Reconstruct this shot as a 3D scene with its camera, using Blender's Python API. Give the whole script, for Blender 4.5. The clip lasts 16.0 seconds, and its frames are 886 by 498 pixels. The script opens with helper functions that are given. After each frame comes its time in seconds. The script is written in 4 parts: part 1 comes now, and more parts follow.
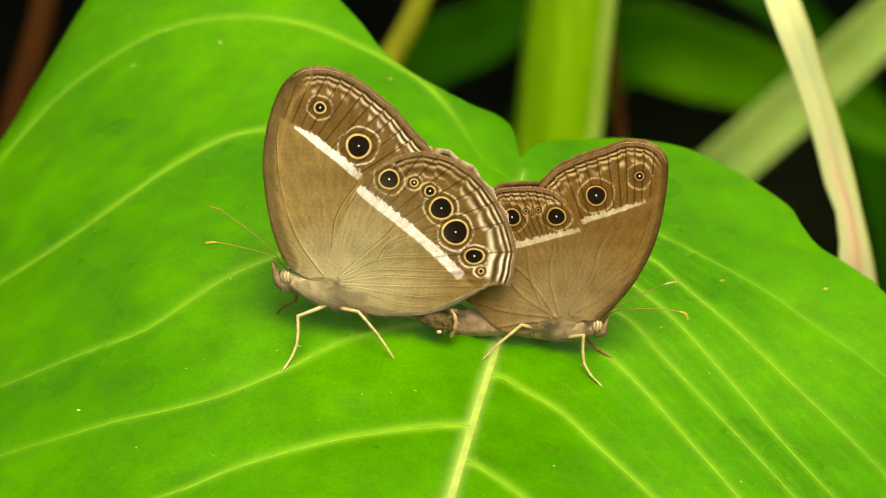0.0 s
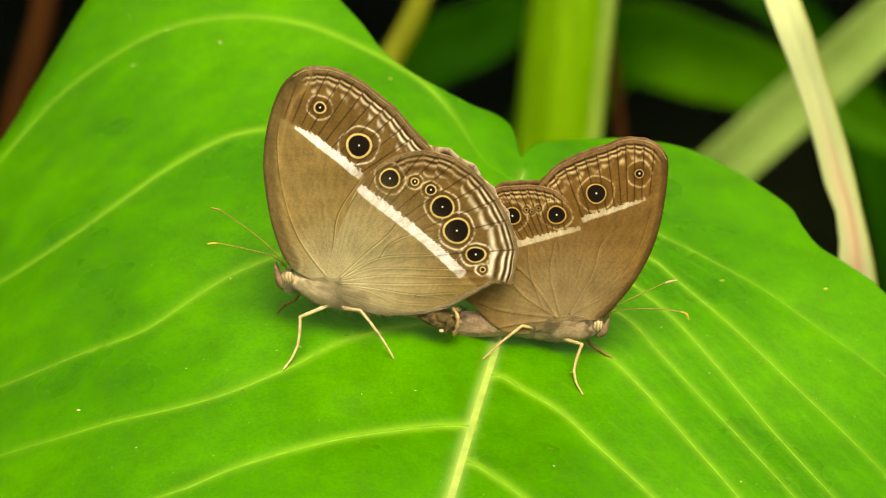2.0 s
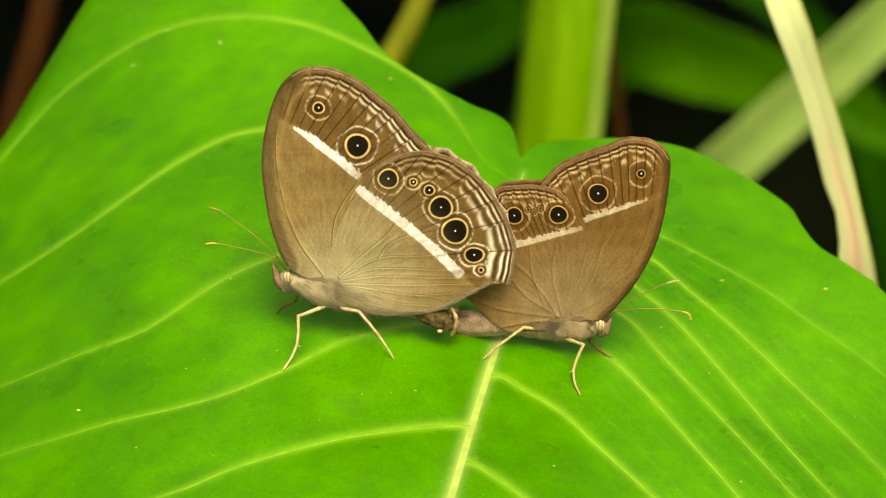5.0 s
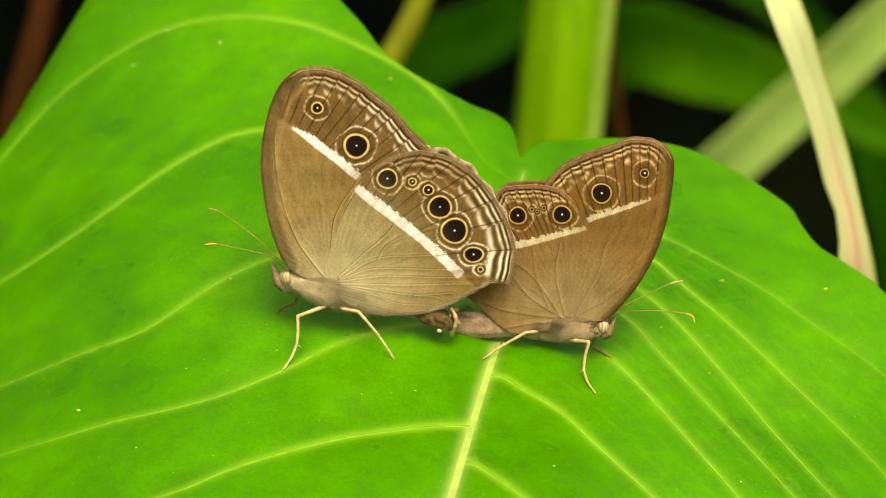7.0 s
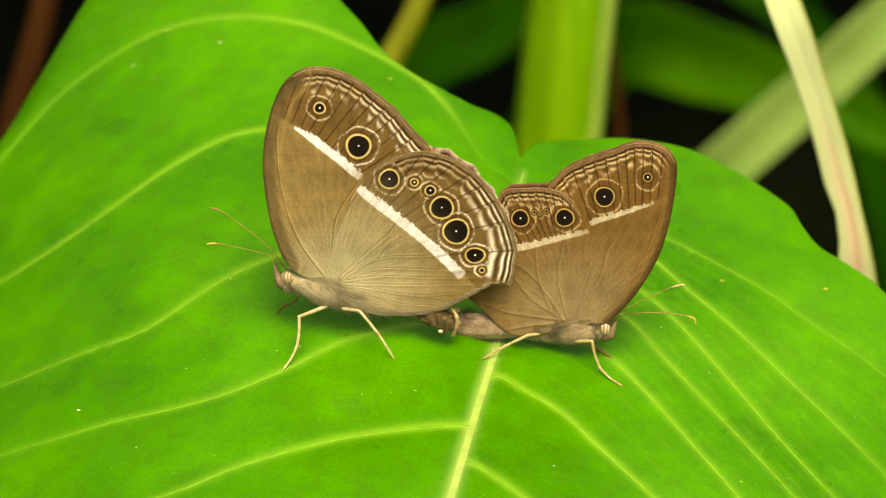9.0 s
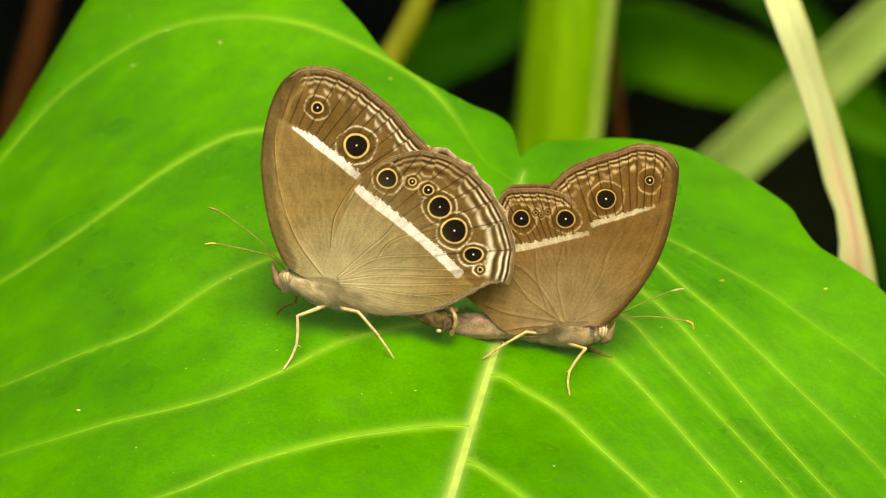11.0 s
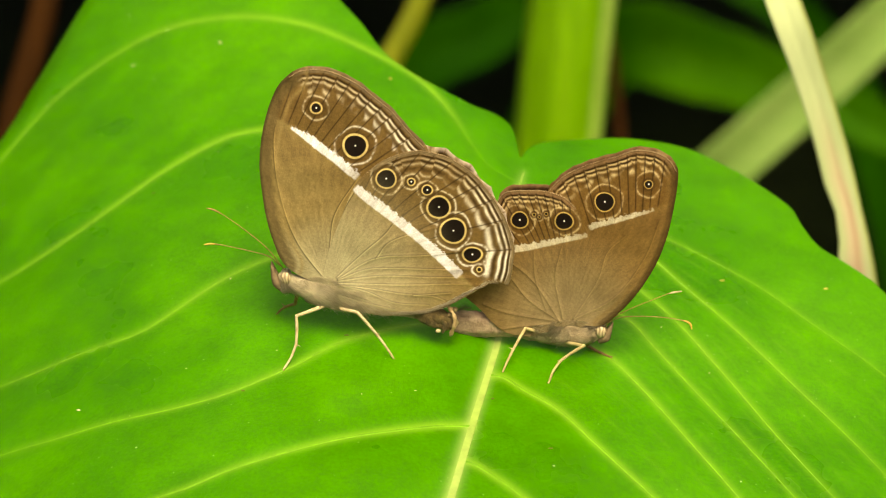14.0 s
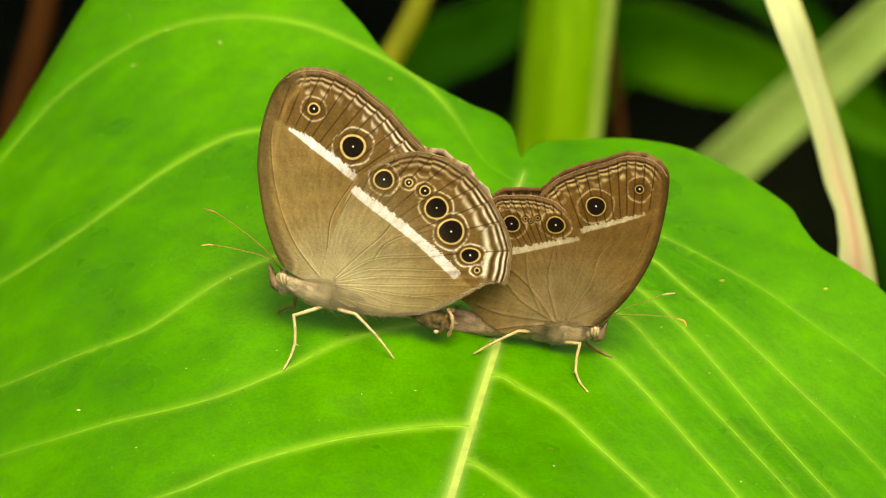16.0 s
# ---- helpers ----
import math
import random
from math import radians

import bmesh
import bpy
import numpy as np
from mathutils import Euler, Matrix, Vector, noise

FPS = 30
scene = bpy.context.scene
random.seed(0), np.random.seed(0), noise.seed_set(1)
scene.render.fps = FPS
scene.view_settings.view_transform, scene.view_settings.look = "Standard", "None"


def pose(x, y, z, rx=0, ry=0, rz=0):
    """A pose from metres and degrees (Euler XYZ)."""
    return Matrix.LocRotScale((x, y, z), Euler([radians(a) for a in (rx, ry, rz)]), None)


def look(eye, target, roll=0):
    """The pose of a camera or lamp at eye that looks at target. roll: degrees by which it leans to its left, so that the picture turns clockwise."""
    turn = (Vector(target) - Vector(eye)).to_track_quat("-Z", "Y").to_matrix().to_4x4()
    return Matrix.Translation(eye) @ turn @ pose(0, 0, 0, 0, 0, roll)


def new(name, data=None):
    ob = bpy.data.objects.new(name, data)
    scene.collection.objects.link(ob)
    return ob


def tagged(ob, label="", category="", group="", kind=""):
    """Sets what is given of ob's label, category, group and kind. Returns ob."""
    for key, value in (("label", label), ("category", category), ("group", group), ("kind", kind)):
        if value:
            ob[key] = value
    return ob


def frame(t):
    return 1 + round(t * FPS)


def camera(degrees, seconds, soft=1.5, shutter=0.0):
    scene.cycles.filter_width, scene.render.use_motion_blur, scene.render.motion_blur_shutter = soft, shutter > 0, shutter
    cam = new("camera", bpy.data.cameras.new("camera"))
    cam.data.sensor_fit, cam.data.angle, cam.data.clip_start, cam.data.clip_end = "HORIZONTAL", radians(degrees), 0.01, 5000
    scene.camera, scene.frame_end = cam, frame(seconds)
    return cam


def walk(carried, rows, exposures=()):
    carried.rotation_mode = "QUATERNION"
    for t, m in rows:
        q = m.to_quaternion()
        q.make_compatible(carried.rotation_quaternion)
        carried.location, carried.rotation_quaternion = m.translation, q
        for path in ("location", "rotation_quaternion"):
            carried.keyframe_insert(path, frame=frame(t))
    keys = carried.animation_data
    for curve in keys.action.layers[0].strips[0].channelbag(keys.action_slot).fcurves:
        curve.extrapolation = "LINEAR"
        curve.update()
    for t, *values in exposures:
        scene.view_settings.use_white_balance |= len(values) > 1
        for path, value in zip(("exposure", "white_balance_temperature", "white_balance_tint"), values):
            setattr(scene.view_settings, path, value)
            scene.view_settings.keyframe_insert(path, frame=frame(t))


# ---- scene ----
# A macro view of two small brown butterflies on a heart-shaped leaf. Shapes are written in millimetres and scaled by MM.
MM = 0.001
cam = camera(14.0, 16.0, soft=1.0)
EYE = (0.0, -0.38, 0.1235)
walk(cam, [(0.0, look(EYE, (0, 0, 0))), (16.0, look(EYE, (0, 0, 0)))], exposures=[(0.0, 0.67, 10600, 3), (16.0, 0.67, 10600, 3)])
cam.data.dof.use_dof = True
cam.data.dof.focus_distance = 0.397
cam.data.dof.aperture_fstop = 36.0

# ---- light: bright overcast sky, sun veiled by cloud, high and behind the viewer ----
SUN_EL, SUN_AZ = radians(58), radians(163)
world = bpy.data.worlds.new("sky")
scene.world = world
world.use_nodes = True
sky = world.node_tree.nodes.new("ShaderNodeTexSky")
sky.sky_type, sky.sun_disc = "NISHITA", False
sky.air_density, sky.dust_density, sky.ozone_density = 0.7, 7.0, 0.3
sky.sun_elevation, sky.sun_rotation = SUN_EL, SUN_AZ
world.node_tree.links.new(sky.outputs[0], world.node_tree.nodes["Background"].inputs[0])
world.node_tree.nodes["Background"].inputs[1].default_value = 0.15
sun = bpy.data.lights.new("sun", "SUN")
sun.energy, sun.angle, sun.color = 2.1, radians(36), (1.0, 0.95, 0.86)
sun_ob = new("sun", sun)
to_sun = Vector((math.sin(SUN_AZ) * math.cos(SUN_EL), math.cos(SUN_AZ) * math.cos(SUN_EL), math.sin(SUN_EL)))
sun_ob.matrix_world = look(to_sun * 3, (0, 0, 0))


# ---- materials ----
def material(name, build):
    m = bpy.data.materials.new(name)
    m.use_nodes = True
    build(m.node_tree, m.node_tree.nodes["Principled BSDF"])
    return m


def node(tree, kind, **values):
    n = tree.nodes.new(kind)
    for key, value in values.items():
        n.inputs[key].default_value = value
    return n


def noise_node(tree, scale, detail=4.0, rough=0.55, stretch=None):
    """Noise in object space; scale in features per metre."""
    coord = tree.nodes.new("ShaderNodeTexCoord")
    n = node(tree, "ShaderNodeTexNoise", Scale=scale, Detail=detail, Roughness=rough)
    if stretch:
        mapping = node(tree, "ShaderNodeMapping", Scale=stretch)
        tree.links.new(coord.outputs["Object"], mapping.inputs["Vector"])
        tree.links.new(mapping.outputs[0], n.inputs["Vector"])
    else:
        tree.links.new(coord.outputs["Object"], n.inputs["Vector"])
    return n


def ramp(tree, source, stops):
    r = tree.nodes.new("ShaderNodeValToRGB")
    el = r.color_ramp.elements
    while len(el) < len(stops):
        el.new(0.5)
    for e, (at, c) in zip(el, stops):
        e.position, e.color = at, (*c, 1.0)
    tree.links.new(source, r.inputs[0])
    return r


def mix(tree, kind, a, b, factor):
    m = tree.nodes.new("ShaderNodeMix")
    m.data_type, m.blend_type = "RGBA", kind
    for socket, value in ((m.inputs[6], a), (m.inputs[7], b), (m.inputs[0], factor)):
        if isinstance(value, (tuple, float, int)):
            socket.default_value = (*value, 1.0) if isinstance(value, tuple) else value
        else:
            tree.links.new(value, socket)
    return m.outputs[2]


def bump(tree, bsdf, height, strength, distance):
    b = node(tree, "ShaderNodeBump", Strength=strength, Distance=distance)
    tree.links.new(height, b.inputs["Height"])
    tree.links.new(b.outputs[0], bsdf.inputs["Normal"])


def translucent(tree, bsdf, colour, share):
    """Lets part of the light through a thin sheet."""
    t = tree.nodes.new("ShaderNodeBsdfTranslucent")
    tree.links.new(colour, t.inputs[0])
    m = node(tree, "ShaderNodeMixShader", Fac=share)
    tree.links.new(bsdf.outputs[0], m.inputs[1])
    tree.links.new(t.outputs[0], m.inputs[2])
    tree.links.new(m.outputs[0], tree.nodes["Material Output"].inputs["Surface"])


def mottled(name, dark, light, scale, rough=0.6, relief=0.2, depth=0.0002, stretch=None, share=0.0, fine=None, gloss=0.3):
    """A surface whose colour wanders between two tones, with grain and fine relief."""
    def build(tree, bsdf):
        big = noise_node(tree, scale, stretch=stretch)
        small = noise_node(tree, fine or scale * 9, 3.0, stretch=stretch)
        c = ramp(tree, big.outputs[0], [(0.3, dark), (0.7, light)]).outputs[0]
        g = ramp(tree, small.outputs[0], [(0.25, (0.72, 0.72, 0.72)), (0.75, (1.15, 1.15, 1.15))]).outputs[0]
        c = mix(tree, "MULTIPLY", c, g, 1.0)
        tree.links.new(c, bsdf.inputs["Base Color"])
        bsdf.inputs["Roughness"].default_value = rough
        bsdf.inputs["Specular IOR Level"].default_value = gloss
        bump(tree, bsdf, small.outputs[0], relief, depth)
        if share:
            translucent(tree, bsdf, c, share)
    return material(name, build)


def wing_build(tree, bsdf):
    pigment = tree.nodes.new("ShaderNodeAttribute")
    pigment.attribute_name = "pigment"
    scales = noise_node(tree, 8000, 3.0)
    cloud = noise_node(tree, 350, 4.0)
    g = ramp(tree, scales.outputs[0], [(0.25, (0.78, 0.78, 0.78)), (0.75, (1.18, 1.18, 1.18))]).outputs[0]
    h = ramp(tree, cloud.outputs[0], [(0.3, (0.88, 0.86, 0.84)), (0.7, (1.1, 1.1, 1.1))]).outputs[0]
    c = mix(tree, "MULTIPLY", pigment.outputs["Color"], g, 1.0)
    c = mix(tree, "MULTIPLY", c, h, 1.0)
    tree.links.new(c, bsdf.inputs["Base Color"])
    bsdf.inputs["Roughness"].default_value = 0.62
    bsdf.inputs["Specular IOR Level"].default_value = 0.08
    bump(tree, bsdf, scales.outputs[0], 0.25, 0.00006)
    translucent(tree, bsdf, c, 0.12)


def leaf_build(tree, bsdf):
    vein = tree.nodes.new("ShaderNodeAttribute")
    vein.attribute_name = "vein"
    big = noise_node(tree, 45, 4.0)
    mid = noise_node(tree, 260, 5.0, 0.6)
    fine = noise_node(tree, 2600, 3.0)
    c = ramp(tree, big.outputs[0], [(0.3, (0.023, 0.180, 0.0006)), (0.7, (0.049, 0.272, 0.0012))]).outputs[0]
    m = ramp(tree, mid.outputs[0], [(0.3, (0.80, 0.82, 0.85)), (0.7, (1.16, 1.12, 1.1))]).outputs[0]
    f = ramp(tree, fine.outputs[0], [(0.3, (0.84, 0.86, 0.86)), (0.7, (1.14, 1.12, 1.12))]).outputs[0]
    c = mix(tree, "MULTIPLY", c, m, 1.0)
    c = mix(tree, "MULTIPLY", c, f, 1.0)
    c = mix(tree, "MIX", c, (0.17, 0.40, 0.03), vein.outputs["Fac"])
    rib = tree.nodes.new("ShaderNodeAttribute")
    rib.attribute_name = "rib"
    c = mix(tree, "MIX", c, (0.29, 0.46, 0.12), rib.outputs["Fac"])
    # scattered pale dust specks and a few brown flecks
    coord = tree.nodes.new("ShaderNodeTexCoord")
    for scale, size, tone in ((300, 0.05, (0.6, 0.75, 0.45)), (900, 0.08, (0.35, 0.6, 0.2)), (60, 0.035, (0.32, 0.22, 0.04))):
        v = node(tree, "ShaderNodeTexVoronoi", Scale=scale)
        tree.links.new(coord.outputs["Object"], v.inputs["Vector"])
        s = ramp(tree, v.outputs["Distance"], [(size * 0.6, (1, 1, 1)), (size, (0, 0, 0))]).outputs[0]
        pick = ramp(tree, v.outputs["Color"], [(0.66, (0, 0, 0)), (0.72, (0.55, 0.55, 0.55))]).outputs[0]
        c = mix(tree, "MIX", c, tone, mix(tree, "MULTIPLY", s, pick, 1.0))
    tree.links.new(c, bsdf.inputs["Base Color"])
    r = ramp(tree, big.outputs[0], [(0.35, (0.24, 0.24, 0.24)), (0.65, (0.52, 0.52, 0.52))])
    tree.links.new(r.outputs[0], bsdf.inputs["Roughness"])
    bsdf.inputs["Specular IOR Level"].default_value = 0.31
    fibre = noise_node(tree, 2200, 6.0, 0.75)
    # masked patches of sheen in short streaks, standing in for reflected sky
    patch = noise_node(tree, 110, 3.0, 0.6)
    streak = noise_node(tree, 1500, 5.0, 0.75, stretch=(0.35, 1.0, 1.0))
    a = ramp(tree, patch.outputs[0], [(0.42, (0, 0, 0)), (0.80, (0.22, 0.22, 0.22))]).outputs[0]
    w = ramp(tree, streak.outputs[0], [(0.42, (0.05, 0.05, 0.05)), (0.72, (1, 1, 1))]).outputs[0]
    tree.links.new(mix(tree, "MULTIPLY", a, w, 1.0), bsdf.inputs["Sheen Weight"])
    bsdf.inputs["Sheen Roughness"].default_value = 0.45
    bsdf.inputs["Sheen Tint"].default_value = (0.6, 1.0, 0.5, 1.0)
    bump(tree, bsdf, fibre.outputs[0], 0.42, 0.00016)
    translucent(tree, bsdf, c, 0.22)


def drying_build(tree, bsdf):
    """Yellow-green blade that withers to a pinkish straw along its middle, olive along one edge."""
    big = noise_node(tree, 60, 3.0, stretch=(3, 3, 0.6))
    c = ramp(tree, big.outputs[0], [(0.3, (0.42, 0.56, 0.29)), (0.7, (0.53, 0.66, 0.38))]).outputs[0]
    for key, tone, share in (("dry", (0.60, 0.50, 0.36), 0.85), ("core", (0.52, 0.31, 0.22), 0.6), ("rim", (0.34, 0.38, 0.05), 0.7)):
        a = tree.nodes.new("ShaderNodeAttribute")
        a.attribute_name = key
        f = node(tree, "ShaderNodeMath")
        f.operation = "MULTIPLY"
        f.inputs[1].default_value = share
        tree.links.new(a.outputs["Fac"], f.inputs[0])
        c = mix(tree, "MIX", c, tone, f.outputs[0])
    tree.links.new(c, bsdf.inputs["Base Color"])
    bsdf.inputs["Roughness"].default_value = 0.55
    bsdf.inputs["Specular IOR Level"].default_value = 0.2
    bump(tree, bsdf, noise_node(tree, 500, 3.0, stretch=(4, 4, 0.4)).outputs[0], 0.25, 0.0003)
    translucent(tree, bsdf, c, 0.2)


def eye_build(tree, bsdf):
    """Pale eye with darker stripes."""
    coord = tree.nodes.new("ShaderNodeTexCoord")
    w = node(tree, "ShaderNodeTexWave", Scale=900.0, Distortion=7.0, Detail=1.0)
    w.inputs["Detail Scale"].default_value = 1.0
    tree.links.new(coord.outputs["Object"], w.inputs["Vector"])
    c = ramp(tree, w.outputs["Fac"], [(0.2, (0.22, 0.17, 0.10)), (0.7, (0.44, 0.38, 0.25))]).outputs[0]
    tree.links.new(c, bsdf.inputs["Base Color"])
    bsdf.inputs["Roughness"].default_value = 0.3


WING = material("wing scales", wing_build)
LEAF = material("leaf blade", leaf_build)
RIB = mottled("leaf midrib", (0.28, 0.45, 0.10), (0.34, 0.51, 0.15), 60, 0.45, 0.2, 0.0001, share=0.2)
VEIN = mottled("leaf vein", (0.115, 0.36, 0.018), (0.155, 0.40, 0.03), 100, 0.45, 0.2, 0.0001, share=0.2)
BODY = mottled("body scales", (0.29, 0.255, 0.17), (0.44, 0.40, 0.28), 900, 0.8, 0.6, 0.0002, fine=5000)
BODY_WARM = mottled("warm body scales", (0.22, 0.175, 0.105), (0.36, 0.30, 0.20), 900, 0.8, 0.6, 0.0002, fine=5000)
ABDOMEN = mottled("abdomen rings", (0.23, 0.16, 0.115), (0.40, 0.31, 0.225), 800, 0.65, 0.6, 0.0002, fine=3500)
CLASPER = mottled("clasper", (0.05, 0.036, 0.012), (0.27, 0.20, 0.09), 1300, 0.5, 0.9, 0.0005)
LEG = mottled("pale leg", (0.33, 0.26, 0.145), (0.55, 0.475, 0.31), 1500, 0.55, 0.3, 0.0001)
CLASPER_TAN = mottled("tan clasper lobe", (0.08, 0.058, 0.022), (0.40, 0.32, 0.18), 1600, 0.55, 0.8, 0.0004)
LEG_RIGHT = mottled("tan leg", (0.29, 0.24, 0.105), (0.48, 0.415, 0.22), 1200, 0.55, 0.3, 0.0001)
LEG_DARK = mottled("brown leg", (0.13, 0.085, 0.025), (0.25, 0.175, 0.065), 1500, 0.55, 0.3, 0.0001)
EYEBALL = material("compound eye", eye_build)
ANTENNA = mottled("antenna", (0.15, 0.105, 0.03), (0.30, 0.22, 0.075), 2500, 0.5, 0.3, 0.0001)
ORANGE = mottled("orange tip", (0.42, 0.23, 0.04), (0.62, 0.42, 0.12), 2500, 0.5, 0.2, 0.0001)
HAIR = mottled("body hair", (0.48, 0.44, 0.32), (0.66, 0.62, 0.48), 1200, 0.7, 0.1, 0.0001, share=0.45)
HAIR_WARM = mottled("warm body hair", (0.36, 0.31, 0.21), (0.52, 0.46, 0.33), 1200, 0.7, 0.1, 0.0001, share=0.45)
WING_HAIR = mottled("pale wing hair", (0.48, 0.44, 0.31), (0.64, 0.59, 0.45), 1200, 0.7, 0.1, 0.0001, share=0.45)
FRINGE = mottled("wing fringe", (0.20, 0.145, 0.085), (0.38, 0.29, 0.18), 900, 0.8, 0.1, 0.0001, gloss=0.05)
LEG_DARK_TAN = mottled("tan cuticle", (0.22, 0.15, 0.07), (0.42, 0.32, 0.18), 1500, 0.55, 0.4, 0.0001)
CREAM = mottled("cream cuticle", (0.5, 0.43, 0.28), (0.7, 0.62, 0.45), 1500, 0.5, 0.2, 0.0001)
PALP = mottled("palp scales", (0.11, 0.08, 0.05), (0.24, 0.185, 0.115), 1800, 0.8, 0.5, 0.0001, gloss=0.1)
TAN_FLECK = mottled("tan scar", (0.35, 0.30, 0.05), (0.50, 0.42, 0.10), 2000, 0.6, 0.3, 0.0001)
BROWN_FLECK = mottled("brown scar", (0.06, 0.09, 0.01), (0.12, 0.14, 0.02), 2000, 0.6, 0.3, 0.0001)
# near-black soil: the deep shade under the plants is put into its colour
SOIL = mottled("shade-darkened soil", (0.003, 0.006, 0.0015), (0.009, 0.015, 0.004), 14, 0.95, 0.8, 0.01, fine=120, gloss=0.02)
STALK = mottled("green stalk", (0.085, 0.28, 0.006), (0.16, 0.39, 0.015), 60, 0.5, 0.3, 0.0004, stretch=(4, 4, 0.25), share=0.15)
SHEATH = mottled("sheath edge", (0.15, 0.29, 0.04), (0.22, 0.37, 0.08), 60, 0.5, 0.3, 0.0004, stretch=(4, 4, 0.25))
OLIVE = mottled("olive stalk", (0.13, 0.17, 0.012), (0.22, 0.26, 0.02), 60, 0.5, 0.3, 0.0004, stretch=(4, 4, 0.3))
PALE = mottled("pale grass", (0.19, 0.37, 0.085), (0.29, 0.48, 0.145), 50, 0.55, 0.3, 0.0004, stretch=(1, 1, 4), share=0.2)
DRY = material("drying grass", drying_build)
# SHADE and SHADE_LIT: one grass green with deep and half shade put into it
SHADE = mottled("shade-darkened green blade", (0.003, 0.045, 0.0005), (0.008, 0.068, 0.001), 30, 0.6, 0.3, 0.0004, share=0.15, gloss=0.04)
# for the added crowns out of view that keep the background dark
CANOPY = mottled("unseen shading leaf", (0.02, 0.07, 0.006), (0.045, 0.13, 0.012), 25, 0.5, 0.3, 0.0005, share=0.1)
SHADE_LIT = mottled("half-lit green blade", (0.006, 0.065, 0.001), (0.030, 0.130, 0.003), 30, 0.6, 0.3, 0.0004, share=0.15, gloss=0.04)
BARK = mottled("brown stem", (0.022, 0.009, 0.003), (0.06, 0.024, 0.007), 40, 0.8, 0.6, 0.001, stretch=(3, 3, 0.4), gloss=0.03)


# ---- mesh helpers (millimetres in, metres out) ----
def spline(points, count, closed=False):
    """Catmull-Rom through the points, sampled evenly along its length."""
    p = np.array(points, float)
    n = len(p)
    if closed:
        q = np.vstack([p[-1:], p, p[:2]])
        spans = n
    else:
        q = np.vstack([2 * p[:1] - p[1:2], p, 2 * p[-1:] - p[-2:-1]])
        spans = n - 1
    u = np.linspace(0, 1, 24, endpoint=False)[:, None]
    dense = []
    for i in range(spans):
        a, b, c, d = q[i:i + 4]
        dense.append(0.5 * (2 * b + (c - a) * u + (2 * a - 5 * b + 4 * c - d) * u ** 2 + (3 * b - a - 3 * c + d) * u ** 3))
    dense.append(p[:1] if closed else p[-1:])
    dense = np.vstack(dense)
    k = min(3, dense.shape[1])
    s = np.concatenate([[0], np.cumsum(np.linalg.norm(np.diff(dense[:, :k], axis=0), axis=1))])
    at = np.linspace(0, s[-1], count, endpoint=not closed)
    return np.stack([np.interp(at, s, dense[:, j]) for j in range(dense.shape[1])], 1)


def mesh_object(name, verts, faces, mat, parent=None, label="", smooth=True):
    me = bpy.data.meshes.new(name)
    me.from_pydata((np.asarray(verts, float) * MM).tolist(), [], faces)
    me.materials.append(mat)
    if smooth:
        me.shade_smooth()
    ob = new(name, me)
    if parent:
        ob.parent = parent
    if label:
        ob["label"] = label
    return ob


def tube_data(path, radii, sides=10, flat=1.0, across=None, ridges=0, depth=0.0):
    """Rings along a path with rounded ends. flat squeezes them along the vector across."""
    p = np.array(path, float)
    n = len(p)
    r = np.broadcast_to(np.asarray(radii, float), (n,)).copy()
    tan = np.gradient(p, axis=0)
    tan /= np.linalg.norm(tan, axis=1)[:, None]
    ref = np.array(across if across is not None else (0, 1, 0), float)
    a = ref - tan * (tan @ ref)[:, None]
    a /= np.linalg.norm(a, axis=1)[:, None]
    b = np.cross(tan, a)
    ends = []
    for i, sgn in ((0, -1), (n - 1, 1)):
        cap = []
        for f in (0.45, 0.8):
            cap.append((p[i] + sgn * tan[i] * r[i] * f * min(1.0, flat * 1.5), r[i] * math.sqrt(1 - f * f), i))
        ends.append(cap)
    rings = [(c, rr, i) for c, rr, i in reversed(ends[0])] + [(p[i], r[i], i) for i in range(n)] + ends[1]
    verts, faces = [], []
    for c, rr, i in rings:
        for k in range(sides):
            w = 2 * math.pi * k / sides
            g = 1 + depth * math.cos(ridges * w) if ridges else 1
            verts.append(c + rr * g * (math.cos(w) * flat * a[i] + math.sin(w) * b[i]))
    for j in range(len(rings) - 1):
        for k in range(sides):
            l = (k + 1) % sides
            faces.append((j * sides + k, j * sides + l, (j + 1) * sides + l, (j + 1) * sides + k))
    faces.append(tuple(reversed(range(sides))))
    faces.append(tuple(range((len(rings) - 1) * sides, len(rings) * sides)))
    return verts, faces


def tube(name, path, radii, mat, parent=None, label="", **more):
    return mesh_object(name, *tube_data(path, radii, **more), mat, parent, label)


def sheet_data(rim, centre, rise, rings, thick, back_rings=24, crowd=1.0):
    """A thin sheet filled from a centre to its rim; rise(a, b) lifts it; a back face and rim edge give it thickness."""
    n = len(rim)
    verts, faces = [], []
    for sign, count in ((0.0, rings), (-thick, back_rings)):
        base = len(verts)
        s = np.linspace(0, 1, count + 1)[1:] ** crowd
        flat = centre[None, None] + s[:, None, None] * (rim - centre)[None]
        flat = np.vstack([centre[None], flat.reshape(-1, 2)])
        h = rise(flat[:, 0], flat[:, 1]) + sign
        verts.extend(np.column_stack([flat, h]).tolist())
        for k in range(n):
            l = (k + 1) % n
            tri = (base, base + 1 + k, base + 1 + l)
            faces.append(tri if sign == 0 else tri[::-1])
        for j in range(count - 1):
            o = base + 1 + j * n
            for k in range(n):
                l = (k + 1) % n
                q = (o + k, o + n + k, o + n + l, o + l)
                faces.append(q if sign == 0 else q[::-1])
    top = 1 + (rings - 1) * n
    low = len(verts) - n
    for k in range(n):
        l = (k + 1) % n
        faces.append((top + k, low + k, low + l, top + l))
    return np.array(verts), faces


